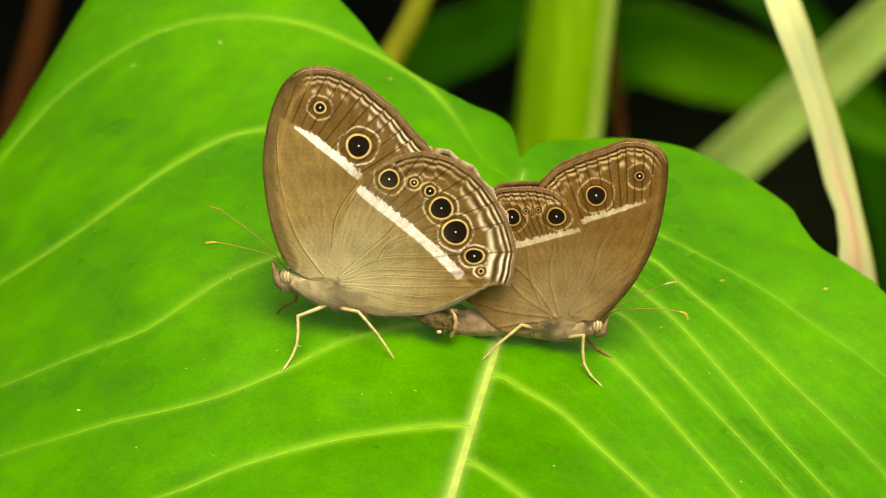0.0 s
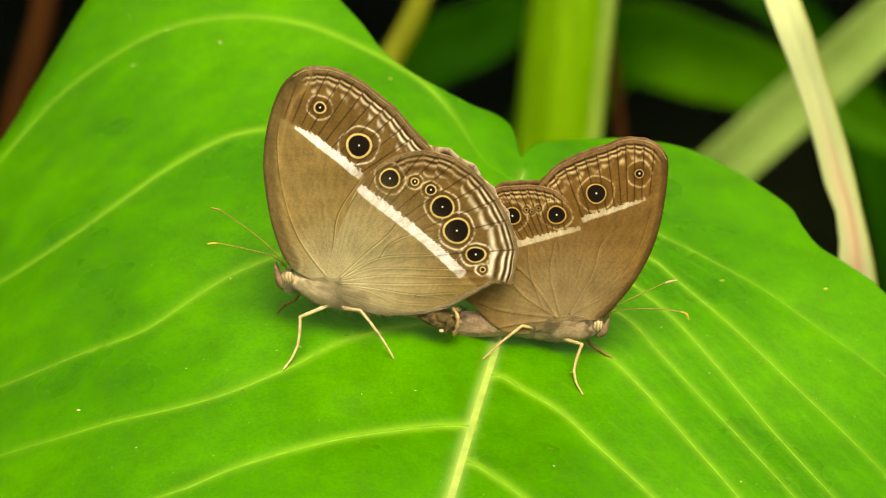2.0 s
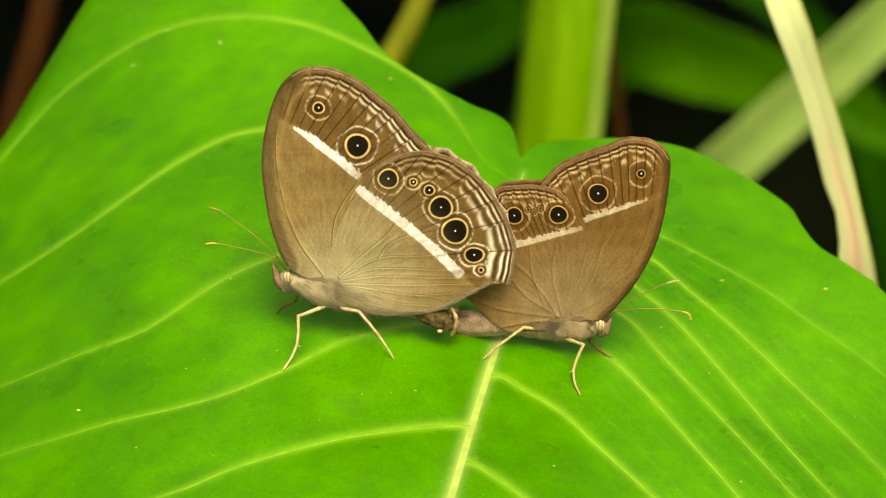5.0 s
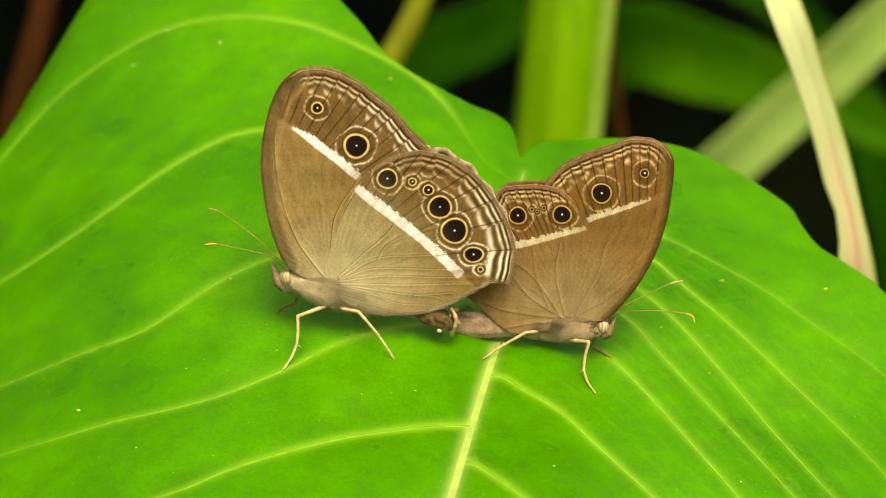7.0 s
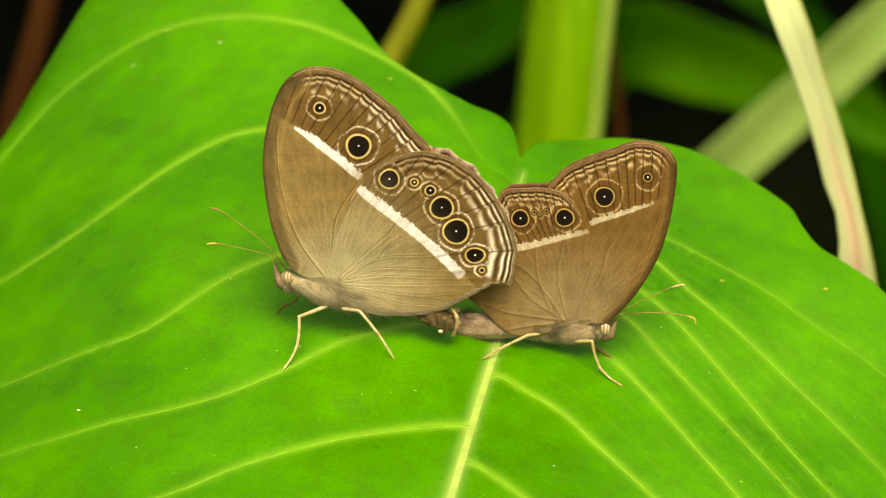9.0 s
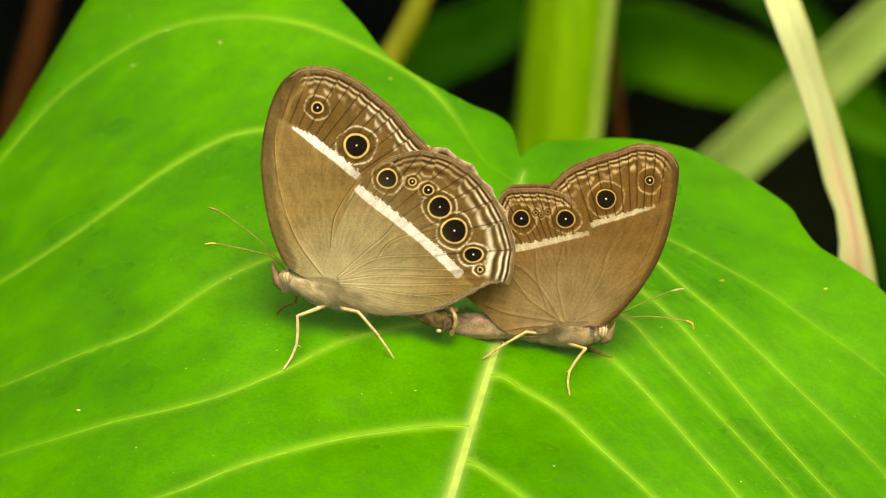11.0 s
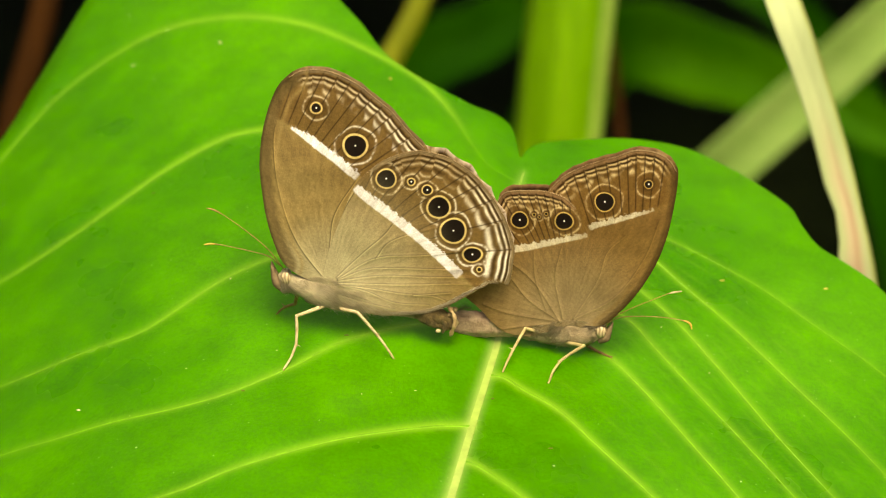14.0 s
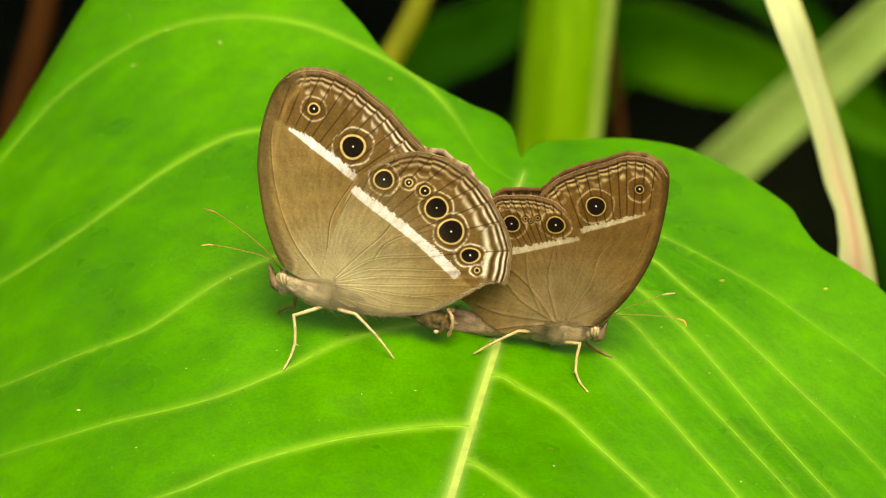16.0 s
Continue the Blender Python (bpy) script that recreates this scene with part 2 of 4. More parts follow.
def along(points, line, reach=None):
    """Distance from points to a polyline, the length along it, and the side (positive to its left). Past reach: far."""
    if reach:
        near = np.all((points > line.min(0) - reach) & (points < line.max(0) + reach), axis=1)
        out = [np.full(len(points), 1e3), np.zeros(len(points)), np.ones(len(points))]
        for o, v in zip(out, along(points[near], line)):
            o[near] = v
        return out
    best = np.full(len(points), 1e9)
    run = np.zeros(len(points))
    side = np.zeros(len(points))
    s0 = 0.0
    for a, b in zip(line[:-1], line[1:]):
        d = b - a
        length = math.hypot(*d) + 1e-9
        rel = points - a
        u = np.clip(rel @ d / length ** 2, 0, 1)
        off = rel - u[:, None] * d
        dist = np.hypot(off[:, 0], off[:, 1])
        take = dist < best
        best = np.where(take, dist, best)
        run = np.where(take, s0 + u * length, run)
        side = np.where(take, d[0] * rel[:, 1] - d[1] * rel[:, 0], side)
        s0 += length
    return best, run, np.sign(side)


def edge_length(line):
    return np.hypot(*np.diff(line, axis=0).T).sum()


def step(x, lo, hi):
    u = np.clip((x - lo) / (hi - lo), 0, 1)
    return u * u * (3 - 2 * u)


def wobble(x, y, scale, seed):
    """Smooth random field in about -1..1."""
    rng = np.random.RandomState(seed)
    v = np.zeros(len(x))
    for _ in range(7):
        w = rng.uniform(0, 2 * math.pi)
        k = rng.uniform(0.6, 1.7) / scale
        v += np.sin((x * math.cos(w) + y * math.sin(w)) * k * 2 * math.pi + rng.uniform(0, 7))
    return v / 3.5


def ball_data(centre, radii, rows=14, cols=20):
    verts, faces = [], []
    for i in range(rows + 1):
        a = math.pi * i / rows
        for j in range(cols):
            b = 2 * math.pi * j / cols
            verts.append((centre[0] + radii[0] * math.sin(a) * math.cos(b), centre[1] + radii[1] * math.sin(a) * math.sin(b), centre[2] + radii[2] * math.cos(a)))
    for i in range(rows):
        for j in range(cols):
            k = (j + 1) % cols
            faces.append((i * cols + j, (i + 1) * cols + j, (i + 1) * cols + k, i * cols + k))
    return verts, faces


# ---- ground ----
GROUND = -260.0
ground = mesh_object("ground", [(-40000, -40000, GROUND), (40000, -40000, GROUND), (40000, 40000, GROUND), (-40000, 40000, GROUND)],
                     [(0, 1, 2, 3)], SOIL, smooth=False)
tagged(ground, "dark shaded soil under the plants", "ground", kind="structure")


# ---- the large leaf ----
def leaf_height(x, y):
    z = -10.8 + 0.36 * y
    s, q = x - 3.0, x - 22.0
    z = z - 0.14 * (np.sqrt(s * s + 16) + s - 4) + 0.05 * (np.sqrt(q * q + 100) + q)
    z = z - 1.5 * np.exp(-((x - 5.5 - 0.12 * y) / 7.0) ** 2)
    l = np.maximum(-x - 14, 0)
    z = z - 0.0085 * l * l
    b = np.maximum(y - 18, 0)
    return z - 0.0035 * b * b / (1 + np.exp(-(x - 4) / 4))


LEAF_RIM = [(9.36, 38.24), (10.3, 40.69), (12.15, 43.1), (15.67, 45.29), (20.61, 47.04), (25.56, 48.11), (29.05, 47.89), (33.14, 46.13), (37.75, 42.34), (41.86, 37.67), (43.1, 33.67), (44.9, 29.38), (47.39, 27.14), (49.9, 25.19), (52.13, 22.06), (60.22, 5.14), (58.87, -15.78), (47.27, -42.69), (25.07, -72.64), (3.35, -93.76), (-11.16, -101.26), (-27.63, -86.73), (-50.14, -52.36), (-73.15, -0.4), (-85.07, 50.61), (-73.19, 57.87), (-61.68, 55.77), (-56.21, 59.62), (-53.17, 65.9), (-50.65, 70.8), (-46.59, 79.83), (-41.58, 88.27), (-34.03, 89.05), (-26.33, 85.44), (-18.5, 74.04), (-13.14, 63.44), (-10.19, 58.19), (-6.57, 51.98), (-1.66, 47.57), (3.18, 45.11), (6.65, 45.64), (8.37, 44.37), (9, 40.87)]
MIDRIB = [(9.75, 35.8), (9.3, 33.2), (8.73, 29.95), (8.02, 23.53), (7.08, 13.04), (6.25, 4.06), (5.1, -1.9), (3.47, -9.62), (1.89, -17.45), (0.66, -23.4), (-1.12, -31.79), (-4.68, -56.67), (-8.54, -84.07)]
VEINS = [
    [(9.9, 33.4), (8.6, 33.0), (7.1, 33.5), (5.2, 34.3), (3.4, 37.2), (1.6, 41.2), (-0.6, 44.9), (-3.2, 48.3), (-6.56, 51.2), (-12.24, 55.35), (-17.27, 58.45), (-24.49, 61.44), (-29.57, 62.66), (-36.09, 63.42), (-41.8, 62.2), (-47.44, 60.17), (-52.2, 56.62), (-55.49, 53.24), (-60.11, 48.99)],
    [(8.02, 23.53), (-1.6, 26.78), (-11.1, 34.82), (-16.59, 37.26), (-21.38, 37.87), (-26.14, 37.55), (-32.79, 34.5), (-39.35, 30.76), (-45.97, 28.23), (-52.79, 27.71), (-61.48, 30.48)],
    [(7.08, 13.04), (-1.55, 12.71), (-10.67, 15.06), (-15.88, 15.28), (-19.74, 13.95), (-24.82, 11.52), (-31.05, 7.31), (-34.81, 5.67), (-40.67, 5.93), (-45.94, 6.45), (-50.67, 7.61), (-61.04, 10.38)],
    [(6.41, 6.5), (1.02, 4.2), (-5.32, 1.87), (-11.58, -0.89), (-17.1, -4.97), (-23.83, -8.06), (-30.02, -8.74), (-36.35, -7.92), (-42.76, -6.86), (-49.36, -4.73), (-59.55, -1.31)],
    [(2.96, -11.71), (-0.25, -12.64), (-5.14, -14.51), (-11.21, -16.26), (-17.23, -18.36), (-23.21, -20.29), (-27.37, -21.81), (-30.96, -22.46), (-41.04, -25.64), (-53.19, -26.88)],
    [(2.5, -17.31), (3.71, -17.75), (5.82, -19.38), (7.91, -21.42), (10.55, -24.61), (15.6, -34.96)],
    [(5.4, -2.93), (6.97, -3.14), (9.13, -4.94), (12.81, -7.77), (16.41, -11.88), (19.96, -15.64), (22.88, -18.83), (28.52, -26.39), (31.86, -38.45)],
    [(6.8, 7.1), (13.81, 5.2), (17.58, 3.18), (19.44, 1.84), (23.05, -2.62), (27.71, -9.43), (32.23, -16.31), (38.15, -26.51)],
    [(7.45, 16.14), (14.69, 13.28), (21.05, 9.77), (24.09, 5.68), (27.25, 1.25), (30.59, -3.4), (34.15, -8.4), (38.52, -14.75), (44.49, -23.36)],
    [(7.82, 19.28), (17.49, 18.92), (22.61, 15.37), (26.95, 10.8), (32.27, 2.76), (37.38, -5.57), (42.95, -13.68), (47.34, -19.33)],
    [(8.11, 24.64), (17.68, 24.32), (24.21, 21.44), (27.67, 17.89), (33.52, 11.66), (39.44, 4.15), (45.19, -3.18), (48.95, -8.54), (52.79, -14.62)],
    [(8.74, 30.53), (17.9, 30.22), (26.44, 25.96), (31.64, 23.19), (37.38, 19.61), (43.55, 14.3), (50.66, 7.94), (55.77, 0.34)],
]


LEAF_EDGE = np.array([q for q in spline(LEAF_RIM, 240, closed=True) if q[0] < -38 and q[1] > -10])  # the lobe's edge that rolls under
LEAF_LINES = [spline(v, 70) for v in [MIDRIB] + VEINS]


def leaf_rise(x, y):
    """Height of the leaf's upper face: veins sunk a little, quilted swellings between them."""
    p = np.column_stack([x, y])
    near = np.full(len(p), 1e9)
    for line in LEAF_LINES:
        near = np.minimum(near, along(p, line[::2], 9.0)[0])
    roll = along(p, LEAF_EDGE, 5.0)[0]
    roll = 1.1 * np.clip(1 - roll / 4.5, 0, 1) ** 2
    return leaf_height(x, y) - roll + 0.34 * (1 - np.exp(-near / 3.5)) - 0.15 + 0.14 * wobble(x, y, 15.0, 4) * step(near, 0.5, 5)


def big_leaf():
    leaf = tagged(new("heart_shaped_leaf"), "large glossy bright green heart-shaped leaf with pale veins", "leaf")
    rim = spline(LEAF_RIM, 900, closed=True)
    lines, rise = LEAF_LINES, leaf_rise
    verts, faces = sheet_data(rim, np.array(MIDRIB[5]) + (0, 2), rise, 200, 0.4)
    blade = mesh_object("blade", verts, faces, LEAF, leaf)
    p = verts[:, :2]
    halo = np.zeros(len(p))
    strength = (1.0, 0.9, 1.05, 1.0, 0.9, 1.0, 0.95, 1.0, 0.95, 0.8, 0.85, 0.75, 0.38)
    for i, line in enumerate(lines):
        d, run, _ = along(p, line[::2], 4.0)
        u = run / edge_length(line)
        wide, weight = (0.5 + 0.4 * u, 0.9) if i == 0 else (0.6, (0.95 if i < 7 else 0.9) * strength[i] * (1 - (0.85 if 2 < i < 6 else 0.6) * u))
        if i == 0:
            weight = 0.95 * (0.35 + 0.65 * step(u, 0.0, 0.12)) * step(u, -0.03, 0.03) * (1 - 0.3 * u)
        if i == 1:
            weight = weight * step(u, 0.05, 0.25)
        soft = weight * np.exp(-(d / wide) ** 1.6)
        if i == 0:
            rib = soft
        else:
            halo = np.maximum(halo, soft)
    for first, second in zip(lines[7:], lines[8:]):
        for share in (0.33, 0.67):
            d, run, _ = along(p, (first * (1 - share) + second * share)[::3], 2.0)
            halo = np.maximum(halo, 0.13 * (0.6 + 0.4 * np.sin(run * 0.9)) * np.exp(-(d / 0.28) ** 1.5))
    a = blade.data.attributes.new("vein", "FLOAT", "POINT")
    a.data.foreach_set("value", halo.astype(np.float32))
    a = blade.data.attributes.new("rib", "FLOAT", "POINT")
    a.data.foreach_set("value", rib.astype(np.float32))
    for i, line in enumerate(lines):
        z = rise(line[:, 0], line[:, 1])
        u = np.linspace(0, 1, len(line))
        r = 0.42 + 0.25 * u - 0.5 * step(u, 0.7, 1.0) if i == 0 else 0.17 * strength[i] * (1 - 0.8 * u)
        if i == 0:
            r = r * (0.1 + 0.9 * step(u, 0.0, 0.14))
        if i == 1:
            r = r * (0.25 + 0.75 * step(u, 0.1, 0.4))
        path = np.column_stack([line, z + (0.01 if i == 0 else 0.015)])
        tube("midrib" if i == 0 else "vein", path, r, RIB if i == 0 else VEIN, leaf, "pale green midrib" if i == 0 else "", sides=28 if i == 0 else 14, flat=0.13 if i == 0 else 0.2, across=(0, -0.34, 0.94))
    # small flecks and scars on the blade
    for tone, size, spots in ((CREAM, 0.22, [(-27.82, 56.76), (-38.79, 57.72), (-40.48, -3.87)]), (TAN_FLECK, 0.24, [(-6.45, 47.43), (44.91, 21.35), (32.6, 19.61)]),
                              (BROWN_FLECK, 0.22, [(-34.42, 30.32), (-10.79, 0.34), (11.65, -14.51), (-21.96, -8), (5.48, -6.86)]), (CREAM, 0.10, [(-27.02, 34.81), (-24.28, 11.19), (-3.04, -8.25), (-18.47, -2.07), (30.05, 3.09), (-8.9, -9.55), (24.92, 9.24), (-28.49, -3.08)])):
        for k, (x, y) in enumerate(spots):
            z = float(rise(np.array([x]), np.array([y]))[0])
            mesh_object("fleck", *ball_data((x, y, z), (size * (1.2 + 0.3 * math.sin(k)), size, size * 0.22), 6, 10), tone, leaf)
    # leaf stalk, from the cleft down to the ground
    x, y = MIDRIB[0]
    z = float(leaf_height(np.array([x]), np.array([y]))[0])
    path = spline([(x, y - 4, z - 3.2), (x + 1, y + 6, z - 9), (x + 3, y + 22, z - 40), (x + 5, y + 30, GROUND - 5)], 40)
    tube("leaf_stalk", path, np.linspace(1.2, 3.4, 40), STALK, leaf, sides=14)
    return leaf


big_leaf()


# ---- wings ----
def fan(hub, ends, bend=0.0):
    lines = []
    for e in ends:
        h, e = np.array(hub), np.array(e)
        mid = (h + e) / 2 + bend * np.array((-(e - h)[1], (e - h)[0]))
        lines.append(spline([h, mid, e], 14))
    return lines


def wing_pigment(p, spec):
    """Scale colours over the wing: brown ground, pale band, ringed eyespots, wavy lines along the outer edge, dark
    veins; rib shading is painted in.
    """
    n = len(p)
    x, y = p[:, 0], p[:, 1]
    ground_tone = np.array(spec["tone"])
    c = np.tile(ground_tone, (n, 1))

    def lay(tone, amount):
        a = np.clip(amount, 0, 1)[:, None]
        c[:] = c * (1 - a) + np.asarray(tone) * a

    dark = np.array(spec["dark"])
    band = spline(spec["band"], 50)
    db, sb, side = along(p, band[:, :2])
    total = edge_length(band[:, :2])
    half = np.interp(sb, np.linspace(0, total, 50), band[:, 2])
    q = band[:, :2]
    longer = np.vstack([q[0] + (q[0] - q[6]) * 8, q, q[-1] + (q[-1] - q[-7]) * 8])
    dl, _, side = along(p, longer)
    outer = side * dl
    beyond = step(outer, -0.1, 0.5)
    # russet shade along the inner side of the band
    lay(ground_tone * (0.78, 0.72, 0.66), 0.6 * (1 - beyond) * step(-outer, -0.3, 0.9) * (1 - step(-outer, 1.2, 5)))
    lay(ground_tone * spec["outer_tone"], beyond * 0.85)
    edge = spline(spec["edge"], 120)
    dm, sm, _ = along(p, edge)
    long = edge_length(edge)
    part = sm / long
    # pale tone: brighter towards the hind corner
    hind_corner = step(part, 0.35, 0.75)[:, None]
    pale = np.array(spec["pale"]) * (1 - hind_corner) + np.array(spec["bright"]) * hind_corner
    # each cell between two veins carries its own bowed, slightly tilted lunule in every line
    marks = np.sort(np.concatenate([[0.0, long], along(np.array([v[-1] for v in spec["veins"]]), edge)[1]]))
    cell = np.clip(np.searchsorted(marks, sm) - 1, 0, len(marks) - 2)
    across = np.clip((sm - marks[cell]) / (marks[cell + 1] - marks[cell] + 1e-6), 0, 1)
    bow = np.sin(math.pi * across)
    wave = 0.10 * (bow - 0.6) + 0.12 * (across - 0.5) + 0.05 * np.sin(cell * 2.7) + 0.04 * wobble(x, y, 2.4, 8)
    reach = beyond * step(sm, 0.0, 1.5) * step(long - sm, -0.2, 0.6)
    fringe, fw = np.array(spec["fringe"]), spec["fringe_width"]
    broken = (0.5 + 0.5 * np.sqrt(bow)) * (1.0 + 0.2 * np.sin(cell * 1.9 + 1)) + 0.15 * wobble(sm, dm * 0.4, 1.5, 11)
    if spec["fine"]:
        blotch = np.clip(0.25 + 0.75 * wobble(x, y, 1.6, 6), 0, 0.85)
        stripes = ((2.45, 0.32, pale, blotch, 1.8), (1.98, 0.20, dark, 0.45, 1.2), (1.52, 0.15, pale, 0.9, 1.0), (1.20, 0.12, dark, 1.0, 0.8),
                   (0.92, 0.11, pale, 0.9, 0.6), (0.66, 0.13, dark, 1.2, 0.4))
    else:
        low = 0.55 + 0.45 * step(part, 0.35, 0.75)
        lunule = np.clip(0.65 + 0.45 * np.sin(cell * 2.3) + 0.2 * wobble(sm, dm * 0.2, 2.2, 6), 0.25, 1.0)
        stripes = ((2.55, 0.15 + 0.16 * step(part, 0.35, 0.7), pale, low * np.maximum(lunule, step(part, 0.45, 0.7)), 2.2), (1.98, 0.24, dark, 0.7, 1.5),
                   (1.46, 0.15, pale, low, 1.0), (1.12, 0.14, dark, 1.1, 0.8), (0.84, 0.12, pale, 0.95 * low, 0.5), (0.58, 0.12, dark, 1.1, 0.3), (0.36, 0.08, pale, 0.6 * low, 0.2))
    for at, width, tone, amount, follow in stripes:
        lay(tone, reach * amount * broken * spec["lines"] * np.exp(-((dm - at * spec["spread"] - wave * follow) / width) ** 2))
    # pale broken outer rings of the eyespots, under the veins
    for ex, ey, black, yellow, halo, wide in spec["spots"]:
        turn = np.arctan2(y - ey, x - ex)
        d = np.hypot((x - ex) / wide, y - ey) * (1 + 0.05 * np.sin(2 * turn + ex) + 0.03 * np.sin(5 * turn + ey))
        lay(ground_tone * spec["outer_tone"] * 0.78, 0.8 * (1 - step(d, halo - 0.35, halo)))
        crumble = np.clip(0.62 + 0.35 * np.sin(turn * 2 + ex * 3) + 0.4 * wobble(x, y, 0.7, 17), 0.1, 0.95)
        lay(pale, crumble * spec["halo"] * np.exp(-((d - halo) / 0.11) ** 2))
    lay(fringe, step(sm, 0.0, 1.0) * (0.85 + 0.15 * np.sin(sm * 2 * math.pi / spec["wave"])) * (1 - step(dm, fw * 0.85, fw * 1.05)))
    lay(fringe * 1.8, 0.4 * step(sm, 0.0, 1.0) * np.exp(-((dm - fw * 0.55) / 0.08) ** 2))
    for line in spec["veins"]:
        d = along(p, line, 0.6)[0]
        lay(dark, 0.8 * beyond * np.exp(-(d / 0.085) ** 2) * step(dm, fw * 0.4, fw))
    for ex, ey, black, yellow, halo, wide in spec["spots"]:
        turn = np.arctan2(y - ey, x - ex)
        d = np.hypot((x - ex) / wide, y - ey) * (1 + 0.025 * np.sin(3 * turn + ex))
        lay(dark * 1.6, 0.55 * np.exp(-((d - yellow - 0.1) / 0.11) ** 2))
        lay(spec["gold"], (0.9 + 0.1 * np.sin(turn)) * (1 - step(d, yellow - 0.12, yellow + 0.02)))
        lay((0.008, 0.005, 0.004), 1 - step(d, black, black + 0.11))
        if black > 0.25:
            lay((0.85, 0.87, 0.9), 1 - step(np.hypot(x - ex - 0.02, y - ey - 0.02), 0.06, 0.13))
    # the band, crisp inside, ragged outside, its hind end dirty and worn
    rag = 0.04 + 0.09 * wobble(x, y, 0.7, 3) + 0.05 * wobble(x, y, 0.3, 5)
    inside = np.where(outer > 0, half + rag * 1.5, half + 0.3 * rag)
    ends = step(sb, 0.02, 0.35) * step(total - sb, 0.0, 0.3) * (0.55 + 0.45 * step(total - sb, 0.4, 2.2))
    lay(spec["cream"], spec["band_strength"] * (1 - step(db - inside, -0.13, 0.09)) * ends)
    for line in spec["veins"]:
        d = along(p, line, 0.6)[0]
        lay(ground_tone, 0.22 * np.exp(-(d / 0.06) ** 2) * (1 - step(np.abs(outer), 0.4, 0.9)))
    root = spec["root"]
    far = np.hypot(x - root[0], y - root[1])
    lay(np.array(spec["root_tone"]), 0.75 * (1 - step(far, 1.0, spec.get("root_reach", 11.0))))
    # painted rib shading: shadow strip on one side, highlight along the crest
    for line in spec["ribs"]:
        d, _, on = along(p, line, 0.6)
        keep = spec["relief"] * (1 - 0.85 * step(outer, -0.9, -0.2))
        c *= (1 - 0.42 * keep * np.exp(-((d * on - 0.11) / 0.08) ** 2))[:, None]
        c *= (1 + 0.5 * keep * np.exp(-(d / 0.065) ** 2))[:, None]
    costa = spec.get("costa")
    if costa is not None:
        d = along(p, spline(costa, 60))[0]
        wide = spec["costa_width"]
        lay(ground_tone * 1.12, 0.5 * np.exp(-((d - 1.9 * wide) / 0.25) ** 2))
        lay(ground_tone * 0.42, 0.78 * (1 - step(d, 0.9 * wide, 1.7 * wide)))
        lay(ground_tone * 0.24, 0.85 * (1 - step(d, 0.05, 0.4)))
    # streaks along the wing, fine cross ripples, worn mottling
    ray = np.arctan2(y - root[1], x - root[0]) * 11
    c *= (1 + 0.09 * wobble(ray, far * 0.06, 0.55, 31) * step(far, 1, 4) + 0.06 * wobble(ray, far * 0.2, 0.2, 32))[:, None]
    c *= (1 + 0.07 * wobble(x, y, 3.0, 33) + 0.05 * wobble(ray * 0.7, far, 0.55, 34) + 0.06 * wobble(x, y, 0.5, 35))[:, None]
    return np.clip(c, 0.002, 0.95)


def fringe_hairs(parent, spec, depth, seed):
    """Short hair-like scales standing out all along the outer edge of a wing."""
    rng = random.Random(seed)
    line = spline(spec["edge"], 420)
    way = np.gradient(line, axis=0)
    way /= np.linalg.norm(way, axis=1)[:, None]
    root = np.array(spec["root"])
    verts, faces = [], []
    for q, w in zip(line, way):
        n = np.array((-w[1], w[0]))
        n = n if n @ (q - root) > 0 else -n
        for _ in range(2):
            d = n + w * rng.uniform(-0.5, 0.5)
            base = q + w * rng.uniform(-0.04, 0.04) - n * 0.08
            tip = base + d * rng.uniform(0.10, 0.20)
            y = depth + rng.uniform(-0.05, 0.03) - spec.get("swell", 0.4) * math.sin(min(1.0, math.hypot(*(q - root)) / 22) * math.pi)
            o = len(verts)
            verts += [(base[0] - w[0] * 0.022, y, base[1] - w[1] * 0.022), (base[0] + w[0] * 0.022, y, base[1] + w[1] * 0.022), (base[0], y - 0.03, base[1]), (tip[0], y + rng.uniform(-0.05, 0.05), tip[1])]
            faces += [(o, o + 1, o + 3), (o + 1, o + 2, o + 3), (o + 2, o, o + 3)]
    tagged(mesh_object("wing_fringe", verts, faces, FRINGE, parent), kind="stuff")


def inner_margin_hair(parent, spec, depth, mat, seed):
    """Longer pale hair that trails off the inner margin of a hindwing."""
    rng = random.Random(seed)
    line = spline(spec["edge"], 260)
    way = np.gradient(line, axis=0)
    way /= np.linalg.norm(way, axis=1)[:, None]
    root = np.array(spec["root"])
    verts, faces = [], []
    for q, w in zip(line, way):
        far = (q - root) / np.linalg.norm(q - root)
        for _ in range(2):
            base = q - far * rng.uniform(0.1, 0.7) + np.array((0, rng.uniform(0.0, 0.3)))
            tip = base - w * rng.uniform(0.6, 1.2) + np.array((0.0, rng.uniform(-0.22, 0.02)))
            y = depth - 0.05 - spec.get("swell", 0.4) * math.sin(min(1.0, math.hypot(*(base - root)) / 22) * math.pi)
            o = len(verts)
            verts += [(base[0], y + 0.02, base[1] - 0.02), (base[0], y + 0.02, base[1] + 0.02), (base[0], y - 0.03, base[1]), (tip[0], y - rng.uniform(0, 0.12), tip[1])]
            faces += [(o, o + 1, o + 3), (o + 1, o + 2, o + 3), (o + 2, o, o + 3)]
    tagged(mesh_object("margin_hair", verts, faces, mat, parent), kind="stuff")


